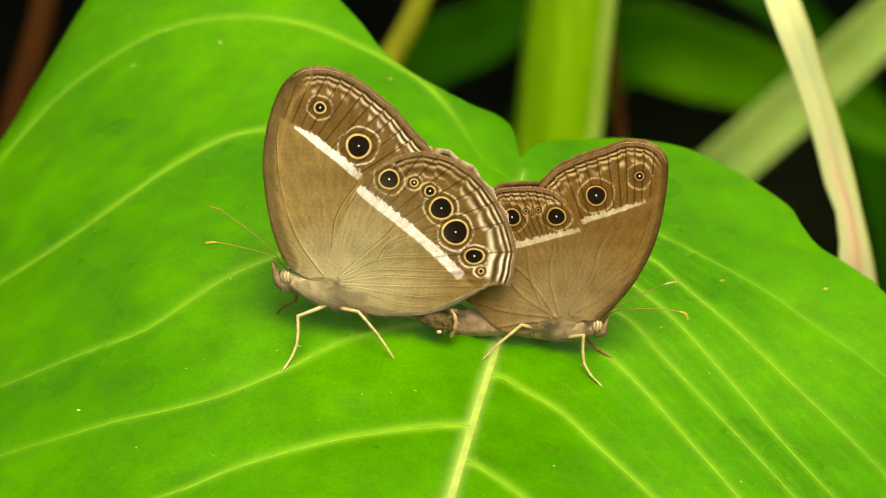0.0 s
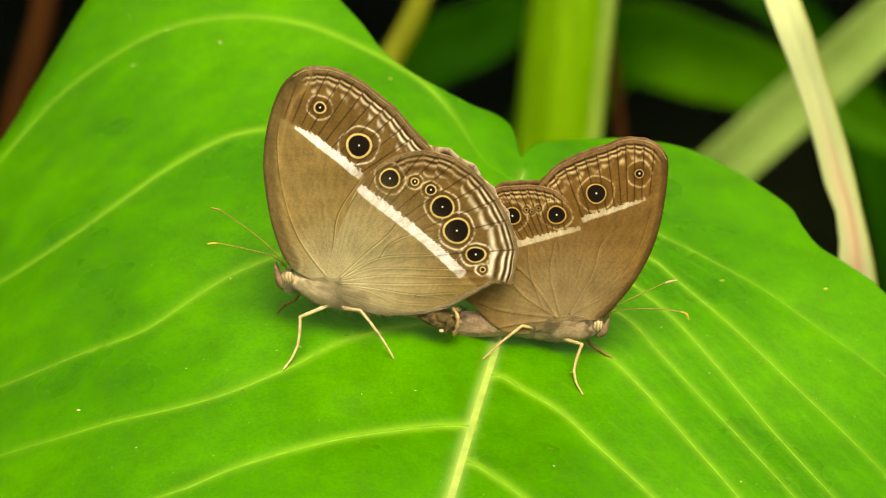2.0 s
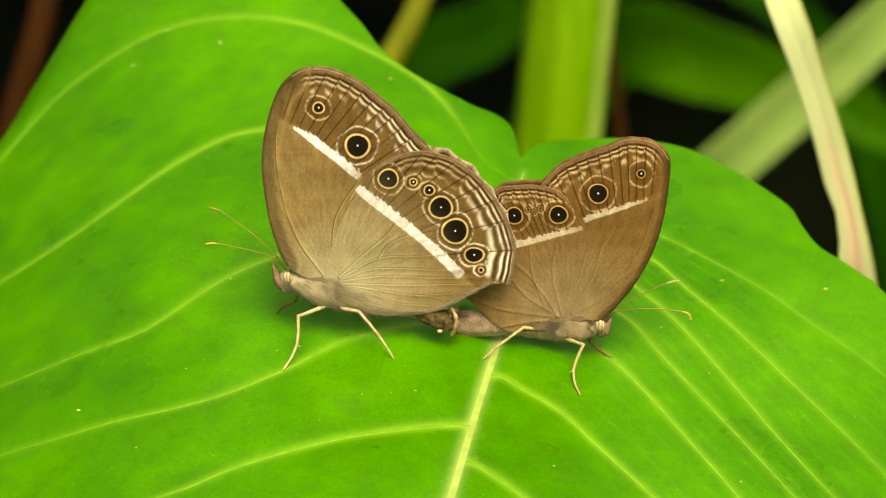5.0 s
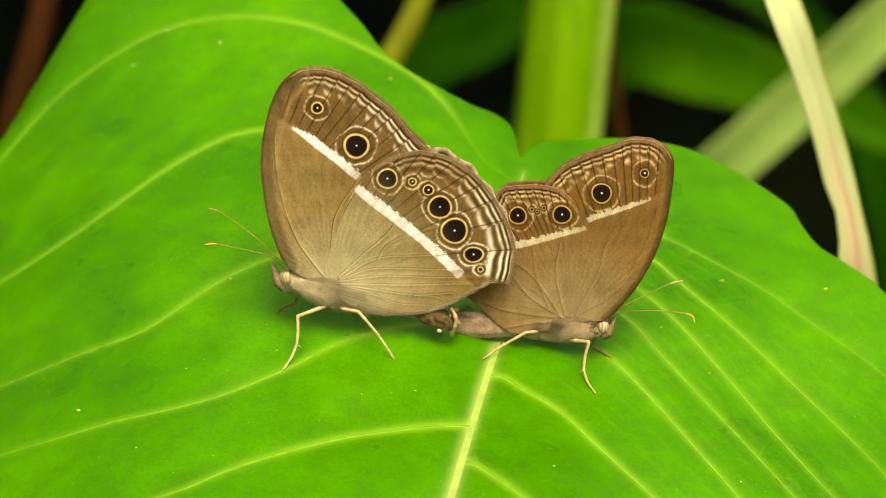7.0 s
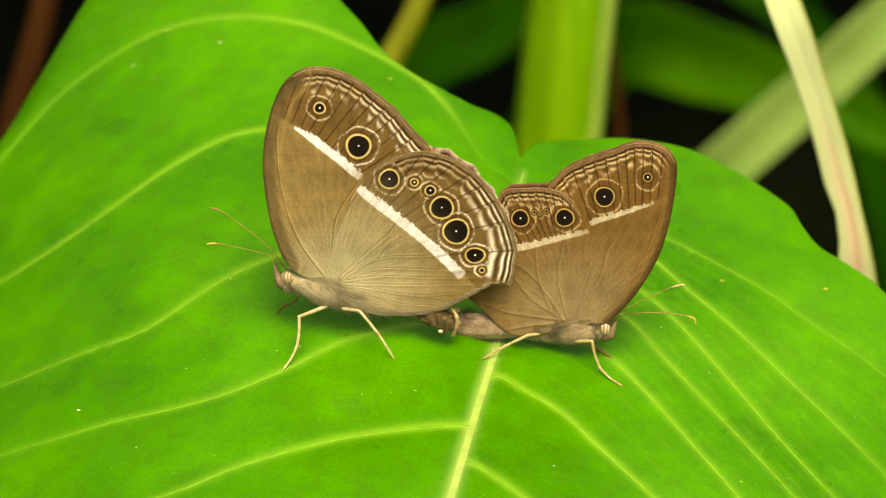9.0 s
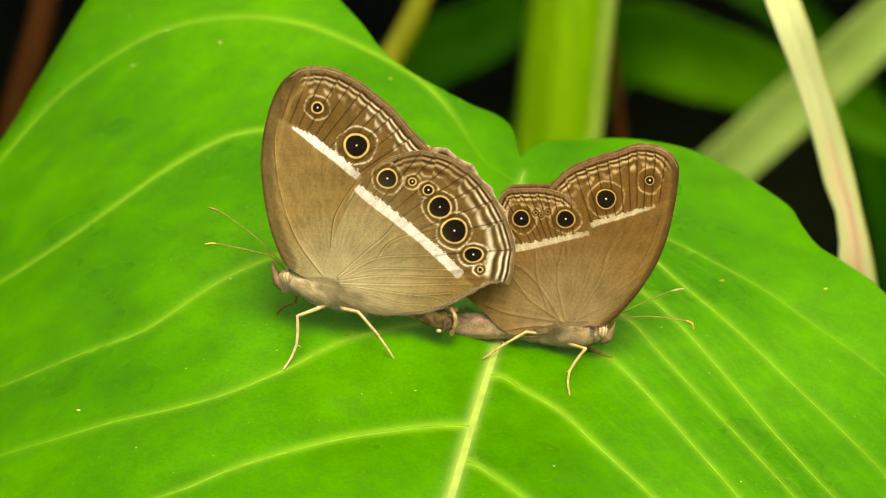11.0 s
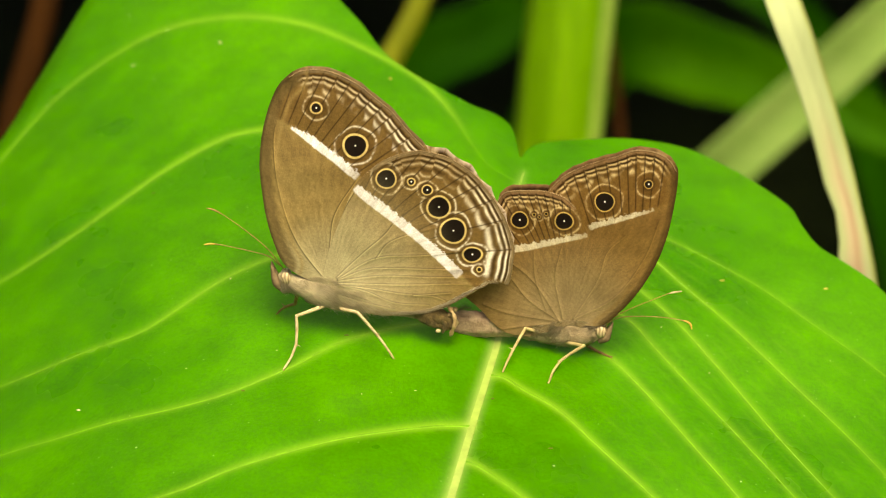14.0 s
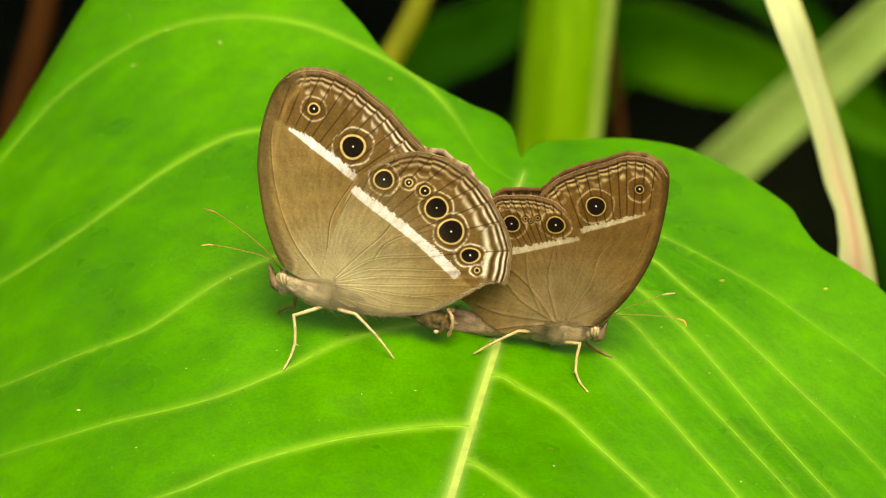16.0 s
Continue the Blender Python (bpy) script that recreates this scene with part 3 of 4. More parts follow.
def wing(name, parent, spec, depth, centre, label, spokes=1000, rings=190, turn=0.0, shift=(0, 0)):
    rim = spline(spec["rim"], spokes, closed=True)
    seed = int(abs(rim[0, 0]) * 100)
    d, run, _ = along(rim, spline(spec["edge"], 120))
    scallop = spec["scallop"] * (1 - step(d, 0.05, 0.4)) * (0.5 - np.abs(np.sin(run * math.pi / spec["wave"]))) * (1.3 if depth > 0 else 1.0)
    scallop = scallop + 0.012 * wobble(np.linspace(0, 60, spokes), np.zeros(spokes), 0.6, seed)
    way = rim - centre
    rim = rim + way / np.linalg.norm(way, axis=1)[:, None] * scallop[:, None]
    out = 1.0 if depth < 0 else -1.0

    def rise(x, z):
        v = np.zeros_like(x)
        p = np.column_stack([x, z])
        for line in spec["ribs"]:
            v += 0.05 * np.exp(-(along(p, line, 0.8)[0] / 0.2) ** 2)
        far = np.hypot(x - spec["root"][0], z - spec["root"][1])
        return v + 0.12 * wobble(x, z, 9.0, 2) + spec.get("swell", 0.4) * np.sin(np.clip(far / 22, 0, 1) * math.pi)

    verts, faces = sheet_data(rim, np.array(centre, float), rise, rings, 0.04, 12, 0.75)
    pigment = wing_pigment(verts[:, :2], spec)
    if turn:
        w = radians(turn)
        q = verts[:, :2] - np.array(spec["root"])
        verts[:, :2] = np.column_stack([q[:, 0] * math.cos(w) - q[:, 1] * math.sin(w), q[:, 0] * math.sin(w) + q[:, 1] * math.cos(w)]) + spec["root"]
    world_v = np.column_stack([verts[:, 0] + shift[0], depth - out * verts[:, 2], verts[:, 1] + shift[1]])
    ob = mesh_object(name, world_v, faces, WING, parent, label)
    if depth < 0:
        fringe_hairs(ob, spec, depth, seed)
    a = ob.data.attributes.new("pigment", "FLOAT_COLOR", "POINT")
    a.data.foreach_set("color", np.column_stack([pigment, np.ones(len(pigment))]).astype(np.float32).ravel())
    return ob


def fur(parent, spots, count, length, mat, seed, lean, lift=0.4):
    """Fine body hair: thin three-sided spikes lying along ellipsoids given as (centre, radii)."""
    rng = random.Random(seed)
    verts, faces = [], []
    for centre, radii in spots:
        for _ in range(count):
            w, h = rng.uniform(0, 2 * math.pi), rng.uniform(-1, 1)
            k = math.sqrt(1 - h * h)
            n = Vector((k * math.cos(w), k * math.sin(w), h))
            at = Vector([c + r * v * 0.96 for c, r, v in zip(centre, radii, n)])
            clump = 0.35 * math.sin(at.x * 3.1 + at.z * 2.3)
            way = (n * lift + Vector(lean) + Vector((0, 0, clump)) + Vector([rng.uniform(-0.22, 0.22) for _ in range(3)])).normalized()
            size = length * rng.uniform(0.4, 1.3)
            a = way.orthogonal().normalized() * 0.014
            b = way.cross(a)
            o = len(verts)
            verts += [at + a, at - a * 0.5 + b * 0.87, at - a * 0.5 - b * 0.87, at + way * size + Vector((0, 0, -0.15 * size))]
            faces += [(o, o + 1, o + 3), (o + 1, o + 2, o + 3), (o + 2, o, o + 3)]
    ob = mesh_object("body_hair", [tuple(v) for v in verts], faces, mat, parent)
    return tagged(ob, kind="stuff")


def antenna(parent, path, tip_mat):
    p = spline(path, 40)
    u = np.linspace(0, 1, 40)
    r = 0.066 - 0.012 * u + 0.065 * np.exp(-((u - 0.93) / 0.06) ** 2)
    ob = tube("antenna", p[:36], r[:36], ANTENNA, parent, sides=7)
    tube("club", p[34:], r[34:] * 1.05, tip_mat, ob, "orange-tipped club", sides=8)
    return ob


LEGS = []
REST = {}


def leg(parent, hip, knee, bend, feet, mat, thick=0.225):
    """A jointed leg: femur and tibia are parts that turn on the body, the tarsus is fixed to the tibia.
    feet: (seconds, (x, y) on the leaf). bend: how far the ankle stands off the line from knee to foot."""
    hip, knee = Vector(hip), Vector(knee)
    place = (REST[parent].inverted() @ foot_place(feet, 0.0)) / MM
    a, b = (knee - hip).length, (place - knee).length
    femur = tube("femur", spline([(0, 0, 0), (a * 0.5, 0.03, 0), (a, 0, 0)], 12), np.linspace(thick * 1.15, thick * 0.85, 12), mat, parent, sides=8)
    ankle = (b * 0.5, bend, 0)
    tibia = tube("tibia", spline([(0, 0, 0), (b * 0.25, bend * 0.62, 0), ankle], 12), np.linspace(thick * 0.85, thick * 0.7, 12), mat, parent, sides=8)
    tube("tarsus", spline([ankle, (b * 0.75, bend * 0.72, 0), (b * 0.95, bend * 0.15, 0), (b, 0, 0)], 16), np.linspace(thick * 0.72, thick * 0.5, 16) * (1 + 0.12 * np.sin(np.arange(16) * 2.1)), mat, tibia, sides=8)
    tube("spur", [ankle, (ankle[0] + 0.1, ankle[1] + (0.5 if bend > 0 else -0.5), 0)], [0.09, 0.03], mat, tibia, sides=6)
    for side in (-1, 1):
        tube("claw", spline([(b * 0.99, 0, 0), (b + 0.12, 0.02, side * 0.1), (b + 0.2, -0.1, side * 0.18)], 6), np.linspace(0.07, 0.02, 6), LEG_DARK, tibia, sides=5)
    LEGS.append((parent, femur, tibia, hip, knee - hip, a, b, feet))


def foot_place(feet, t):
    """Where the foot is (mm, world): it stands on the leaf, and steps over with a short lift."""
    prev = feet[0]
    for nxt in feet[1:]:
        if t < nxt[0]:
            break
        prev = nxt
    else:
        nxt = prev
    x, y = prev[1]
    lift = 0.0
    start = nxt[0] - 0.2
    if nxt is not prev and t > start:
        u = (t - start) / 0.2
        u = u * u * (3 - 2 * u)
        x, y = x + (nxt[1][0] - x) * u, y + (nxt[1][1] - y) * u
        lift = min(0.9, 0.5 * math.hypot(nxt[1][0] - prev[1][0], nxt[1][1] - prev[1][1])) * 4 * u * (1 - u)
    z = float(leaf_rise(np.array([x]), np.array([y]))[0])
    return Vector((x, y, z + 0.12 + lift)) * MM



# ---- butterflies ----
def butterfly(origin, turn, label):
    ob = tagged(new("butterfly"), label, "butterfly", "mating butterflies")
    REST[ob] = Matrix.Translation(Vector(origin) * MM) @ pose(0, 0, 0, 0, 0, turn)
    ob.matrix_world = REST[ob]
    return ob


def bright_butterfly():
    b = butterfly((-13.05, 0, -3.17), 0.0, "brown butterfly with broad cream band and black ringed eyespots")
    tone = (0.228, 0.172, 0.074)
    shared = dict(tone=tone, pale=(0.54, 0.47, 0.33), bright=(0.72, 0.70, 0.63), dark=(0.036, 0.020, 0.007), gold=(0.62, 0.49, 0.22), cream=(0.68, 0.71, 0.81), fringe=(0.14, 0.108, 0.064), fringe_width=0.42, scallop=0.05,
                  outer_tone=np.array((0.54, 0.43, 0.32)), lines=1.0, halo=1.0, band_strength=1.0, relief=1.15, root=[(0.56, -0.73)][0], root_tone=(0.41, 0.395, 0.27), root_reach=16.0)
    fore = dict(shared, root_reach=10.0, wave=2.1, spread=0.95, fine=True, costa_width=1.0,
                rim=[(0.87, -0.73), (-1.94, 0.07), (-4.24, 1.78), (-5.33, 4.22), (-6.22, 7.82), (-6.71, 12.38), (-6.61, 14.97), (-6.2, 17.55), (-5.42, 20.11), (-4.46, 22.03), (-3.15, 23.25), (-1.98, 23.88), (-0.13, 24.01), (1.72, 23.63), (4.17, 22.35), (5.95, 20.88), (7.8, 19.28), (9.15, 17.61), (10.38, 16.13), (11.37, 15.1), (11.56, 13.35), (9.06, 8.47), (4.66, 2.57)],
                edge=[(-3.15, 23.25), (-1.98, 23.88), (-0.13, 24.01), (1.72, 23.63), (4.17, 22.35), (5.95, 20.88), (7.8, 19.28), (9.15, 17.61), (10.38, 16.13), (11.37, 15.1)],
                costa=[(-4.24, 1.78), (-5.33, 4.22), (-6.22, 7.82), (-6.71, 12.38), (-6.61, 14.97), (-6.2, 17.55), (-5.42, 20.11), (-4.46, 22.03), (-3.15, 23.25)],
                band=[(-3.31, 17.58, 0.12), (-2.51, 17.13, 0.22), (-1.41, 16.36, 0.36), (0.00, 15.20, 0.42), (1.72, 13.85, 0.45), (3.01, 12.68, 0.50), (4.12, 11.78, 0.45)],
                spots=[(*s, 1.0) for s in [(-0.36, 19.73, 0.47, 0.75, 1.38), (3.81, 15.35, 1.13, 1.47, 2.19)]],
                veins=fan([(-9.99, 2.9)][0], [(-2.28, 24.08), (-0.74, 24.27), (0.8, 24.08), (2.33, 23.57), (3.68, 22.86), (4.91, 21.97), (6.07, 21.01), (7.18, 20.05), (8.23, 19.02), (9.21, 17.74), (10.2, 16.52)]),
                ribs=[spline(q, 20) for q in ([(0.56, -0.53), (-2.83, 4.55), (-4.62, 10.43), (-5.04, 16.26), (-4.19, 19.47)], [(0.56, -0.53), (0.92, 4.55), (1.58, 7.82), (4.1, 11.73)])])
    hind = dict(shared, wave=2.4, spread=1.0, fine=False,
                rim=[(-0.07, -0.73), (0.6, 3.23), (2.2, 7.49), (3.59, 10.75), (5.03, 12.38), (6.9, 13.74), (8.77, 14.45), (10.63, 14.77), (12.49, 14.45), (14.16, 13.87), (15.91, 12.7), (17.15, 11.6), (18.15, 10.3), (19.03, 9), (19.85, 7.49), (20.48, 6.05), (20.92, 4.55), (21.18, 3.23), (21, 1.78), (20.82, 0.46), (20.39, -0.86), (19.57, -0.53), (18.32, -0.73), (16.88, -1.52), (15, -2.58), (13.11, -3.51), (11.22, -4.05), (8.71, -4.25), (5.25, -4.05), (2.42, -2.85)],
                edge=[(5.03, 12.38), (6.9, 13.74), (8.77, 14.45), (10.63, 14.77), (12.49, 14.45), (14.16, 13.87), (15.91, 12.7), (17.15, 11.6), (18.15, 10.3), (19.03, 9), (19.85, 7.49), (20.48, 6.05), (20.92, 4.55), (21.18, 3.23), (21, 1.78), (20.82, 0.46), (20.39, -0.86)],
                band=[(3.62, 10.80, 0.35), (4.42, 10.02, 0.50), (5.96, 8.72, 0.54), (8.26, 6.83, 0.52), (10.68, 4.81, 0.52), (12.74, 2.77, 0.54), (14.49, 1.00, 0.55), (15.18, 0.21, 0.50)],
                spots=[(*s, 1.0) for s in [(7.14, 11.66, 0.94, 1.22, 1.75), (9.88, 11.27, 0.28, 0.53, 0.88), (11.62, 10.3, 0.44, 0.69, 1.06), (12.86, 8.28, 1.1, 1.41, 1.95), (14.42, 5.53, 1.25, 1.56, 2.05), (17.25, 0.99, 0.16, 0.38, 0.75)]] + [(*s, 1.25) for s in [(16.49, 2.71, 0.72, 0.98, 1.32)]],
                veins=fan([(1.38, -0.2)][0], [(6.09, 13.16), (8.6, 14.35), (11.0, 14.7), (12.7, 14.4), (14.6, 13.6), (16.4, 12.38), (17.7, 10.9), (19.0, 9.0), (20.2, 6.7), (21.06, 3.23)], 0.05),
                ribs=[spline(q, 20) for q in ([(1.63, -0.07), (4.65, 1.06), (7.78, 1.26), (11.54, 1.12), (15.93, 0.99)], [(1.63, -0.46), (7.78, -0.66), (14.05, -0.6), (17.19, -0.86)], [(1.81, -0.73), (4.63, -1.39), (7.77, -2.72), (11.54, -3.05)], [(9.97, -1.85), (12.17, -2.05), (13.43, -2.58)], [(1.63, -0.2), (6.53, 0.33), (11.54, 0.2), (16.56, 0.07)], [(1.69, -0.66), (5.26, -1.13), (9.66, -1.79), (14.05, -1.66)], [(0.86, -1.52), (4, -2.58), (7.76, -3.51)], [(1.63, 0.07), (5.91, 2.44), (11.55, 2.77), (17.18, 3.43)], [(1.51, 0.2), (4.66, 3.23), (7.18, 5.53), (9.68, 9.13)], [(5.91, 2.44), (7.8, 4.55), (13.42, 6.19)], [(10.01, 14.58), (7.84, 13.93), (5.47, 12.31), (3.71, 10.43), (2.33, 8.15), (1.25, 5.86)])])
    near = wing("hindwing", b, hind, -0.95, [(10.3, 4.55)][0], "near hindwing with seven eyespots")
    inner_margin_hair(near, dict(hind, edge=[(19.07, -0.6), (18.32, -0.73), (16.88, -1.52), (15, -2.58), (13.11, -3.51), (11.22, -4.05), (8.71, -4.25), (5.25, -4.05)]), -0.95, WING_HAIR, 71)
    wing("forewing", b, fore, -0.86, [(0.99, 12.38)][0], "forewing with two eyespots and cream band")
    wing("forewing", b, fore, 0.55, [(0.99, 12.38)][0], "far forewing behind the near one", 400, 50, -0.1)
    wing("hindwing", b, dict(hind, wave=3.3, fringe=(0.33, 0.29, 0.25), fringe_width=0.16, scallop=0.26), 0.75, [(10.3, 4.55)][0], "far hindwing behind the near one", 400, 60, 1.8)
    body(b, BODY, [(-4.33, -0.1, -0.1), (-2.38, -0.45, -0.97), (-0, -0.5, -1.95), (2.43, -0.3, -3.08), (6.5, 0.3, -3.88), (10.59, 0.3, -4.55), (13.11, 0.1, -5.15)], [0.75, 1.15, 1.45, 0.9, 0.7, 0.7, 0.95],
         [(-4.23, -0.72, 0.11)][0], [(-4.77, -0.3, -1.16), (-5.2, -0.45, -0.58), (-5.49, -0.5, 0.36), (-5.79, -0.5, 1.62)], 1.0)
    tube("clasper", spline([(10.59, -0.2, -4.38), (11.85, -0.4, -4.71), (13.11, -0.6, -5.17), (14.05, -0.6, -5.84)], 14), [0.8, 0.95, 1.05, 1.1, 1.15, 1.2, 1.2, 1.15, 1.1, 1.0, 0.95, 0.9, 0.8, 0.5], CLASPER, b, "brown ridged claspers gripping the mate", sides=14, ridges=5, depth=0.12)
    tube("clasper_collar", spline([(13.86, -0.7, -3.61), (14.36, -1.5, -4.19), (14.43, -1.6, -5.29), (13.99, -1.1, -6.66)], 14), 0.22 + 0.07 * np.sin(np.arange(14) * 1.7), LEG_DARK_TAN, b, "pale tan collar round the tip", sides=10)
    for path in ([(12.04, -1, -4.1), (11.73, -1.35, -4.64), (12.17, -1.4, -5.56)], [(12.99, -1.2, -4.7), (13.42, -1.6, -5.35), (13.11, -1.5, -6.19)]):
        tube("clasper_hook", spline(path, 10), np.linspace(0.36, 0.18, 10), CLASPER, b, sides=8)
    for at, size in (((14.06, -0.75, -4.38), 0.40), ((14.43, -0.70, -3.80), 0.30), ((14.56, -0.90, -5.33), 0.34), ((14.12, -1.00, -5.69), 0.24)):
        rows, faces = ball_data((0, 0, 0), (size * 1.25, size, size), 12, 16)
        rows = [Vector(v) * (1 + 0.28 * math.sin(v[0] * 9 + at[0] * 5) * math.sin(v[2] * 8 + at[2] * 3)) + Vector(at) for v in rows]
        mesh_object("clasper_lobe", [tuple(v) for v in rows], faces, CLASPER_TAN, b, "lumpy tan lobe of the claspers")
    tube("clasper_plate", spline([(11.73, -1.20, -4.43), (12.67, -1.50, -4.59), (13.68, -1.40, -4.95)], 12), np.interp(np.arange(12), [0, 5, 11], [0.12, 0.5, 0.35]), CLASPER, b, "dark pointed plate", sides=12, flat=0.5)
    mesh_object("clasper_tip", *ball_data([(12.61, -1.5, -6.05)][0], (0.30, 0.25, 0.22)), LEG, b, "small cream knob")
    fur(b, [((-0.13, -0.5, -1.82), (2.5, 1.1, 1.45)), ((-2.76, -0.3, -0.83), (1.4, 0.9, 0.95)), ((2.43, -0.3, -2.75), (1.8, 0.8, 0.9)), ((-4.51, -0.3, -0.63), (0.85, 0.6, 1.0))], 1300, 0.85, HAIR, 5, (0.85, 0.0, -0.25), 0.25)
    # long pale hair over the wing roots, hanging back and down over the flank
    fur(b, [((-0.6, -1.0, -0.9), (2.4, 0.35, 1.3)), ((2.2, -1.05, -2.3), (2.6, 0.35, 1.2)), ((5.5, -1.1, -3.3), (3.0, 0.25, 0.7))], 900, 1.2, WING_HAIR, 15, (0.85, -0.08, -0.45), 0.15)
    antenna(b, [(-4.37, -0.3, 0.96), (-5.94, -0.8, 3.36), (-7.76, -1.2, 5.26), (-10.19, -1.6, 7.34), (-11.71, -1.9, 8.42), (-12.56, -2, 8.71)], ANTENNA)
    antenna(b, [(-4.76, 0.3, 1.16), (-6.14, 0.6, 2.25), (-8.54, 1, 2.84), (-10.75, 1.4, 3.24), (-12.32, 1.6, 3.44), (-13.27, 1.7, 3.34)], ORANGE)
    leg(b, [(0.12, -0.8, -3.11)][0], [(-3.02, -2.6, -3.81)][0], 0.75, [(0.0, [(-17.59, -5.21)][0])], LEG)
    leg(b, [(1.5, -0.8, -3.44)][0], [(3.67, -2.4, -3.35)][0], -0.3, [(0.0, [(-5.51, -3.43)][0])], LEG)
    leg(b, [(-2.93, 0.6, -1.99)][0], [(-3.56, 1.6, -3.59)][0], 0.25, [(0.0, [(-18.62, 3.69)][0])], LEG_DARK)
    leg(b, [(3.97, 0.8, -3.99)][0], [(5.71, 2.2, -4.74)][0], -0.2, [(0.0, [(-5.73, 4.19)][0])], LEG)
    return b


def body(b, mat, path, radii, eye_at, palp, facing):
    """Thorax and abdomen as one tapered row of rings, head with eyes, palps."""
    p = spline([(*q, r) for q, r in zip(path, radii)], 60)
    tube("thorax", p[:26, :3], p[:26, 3], mat, b, "furry thorax", sides=18, flat=0.68)
    u = np.arange(32)
    tube("abdomen", p[28:, :3], p[28:, 3] * (1 + 0.03 * np.sin(u * 1.3)), ABDOMEN, b, "ringed brown abdomen", sides=40, flat=0.6, ridges=7, depth=0.045)
    head = mesh_object("head", *ball_data(path[0], (0.85, 0.75, 0.82)), mat, b)
    for side in (1, -1):
        mesh_object("eye", *ball_data((eye_at[0], side * eye_at[1], eye_at[2]), (0.62, 0.40, 0.70)), EYEBALL, head, "pale brown compound eye")
        pp = spline([(x, side * y, z) for x, y, z in palp], 16)
        tube("palp", pp, np.interp(np.arange(16), [0, 4, 9, 15], [0.42, 0.52, 0.36, 0.08]), PALP, head, sides=8)


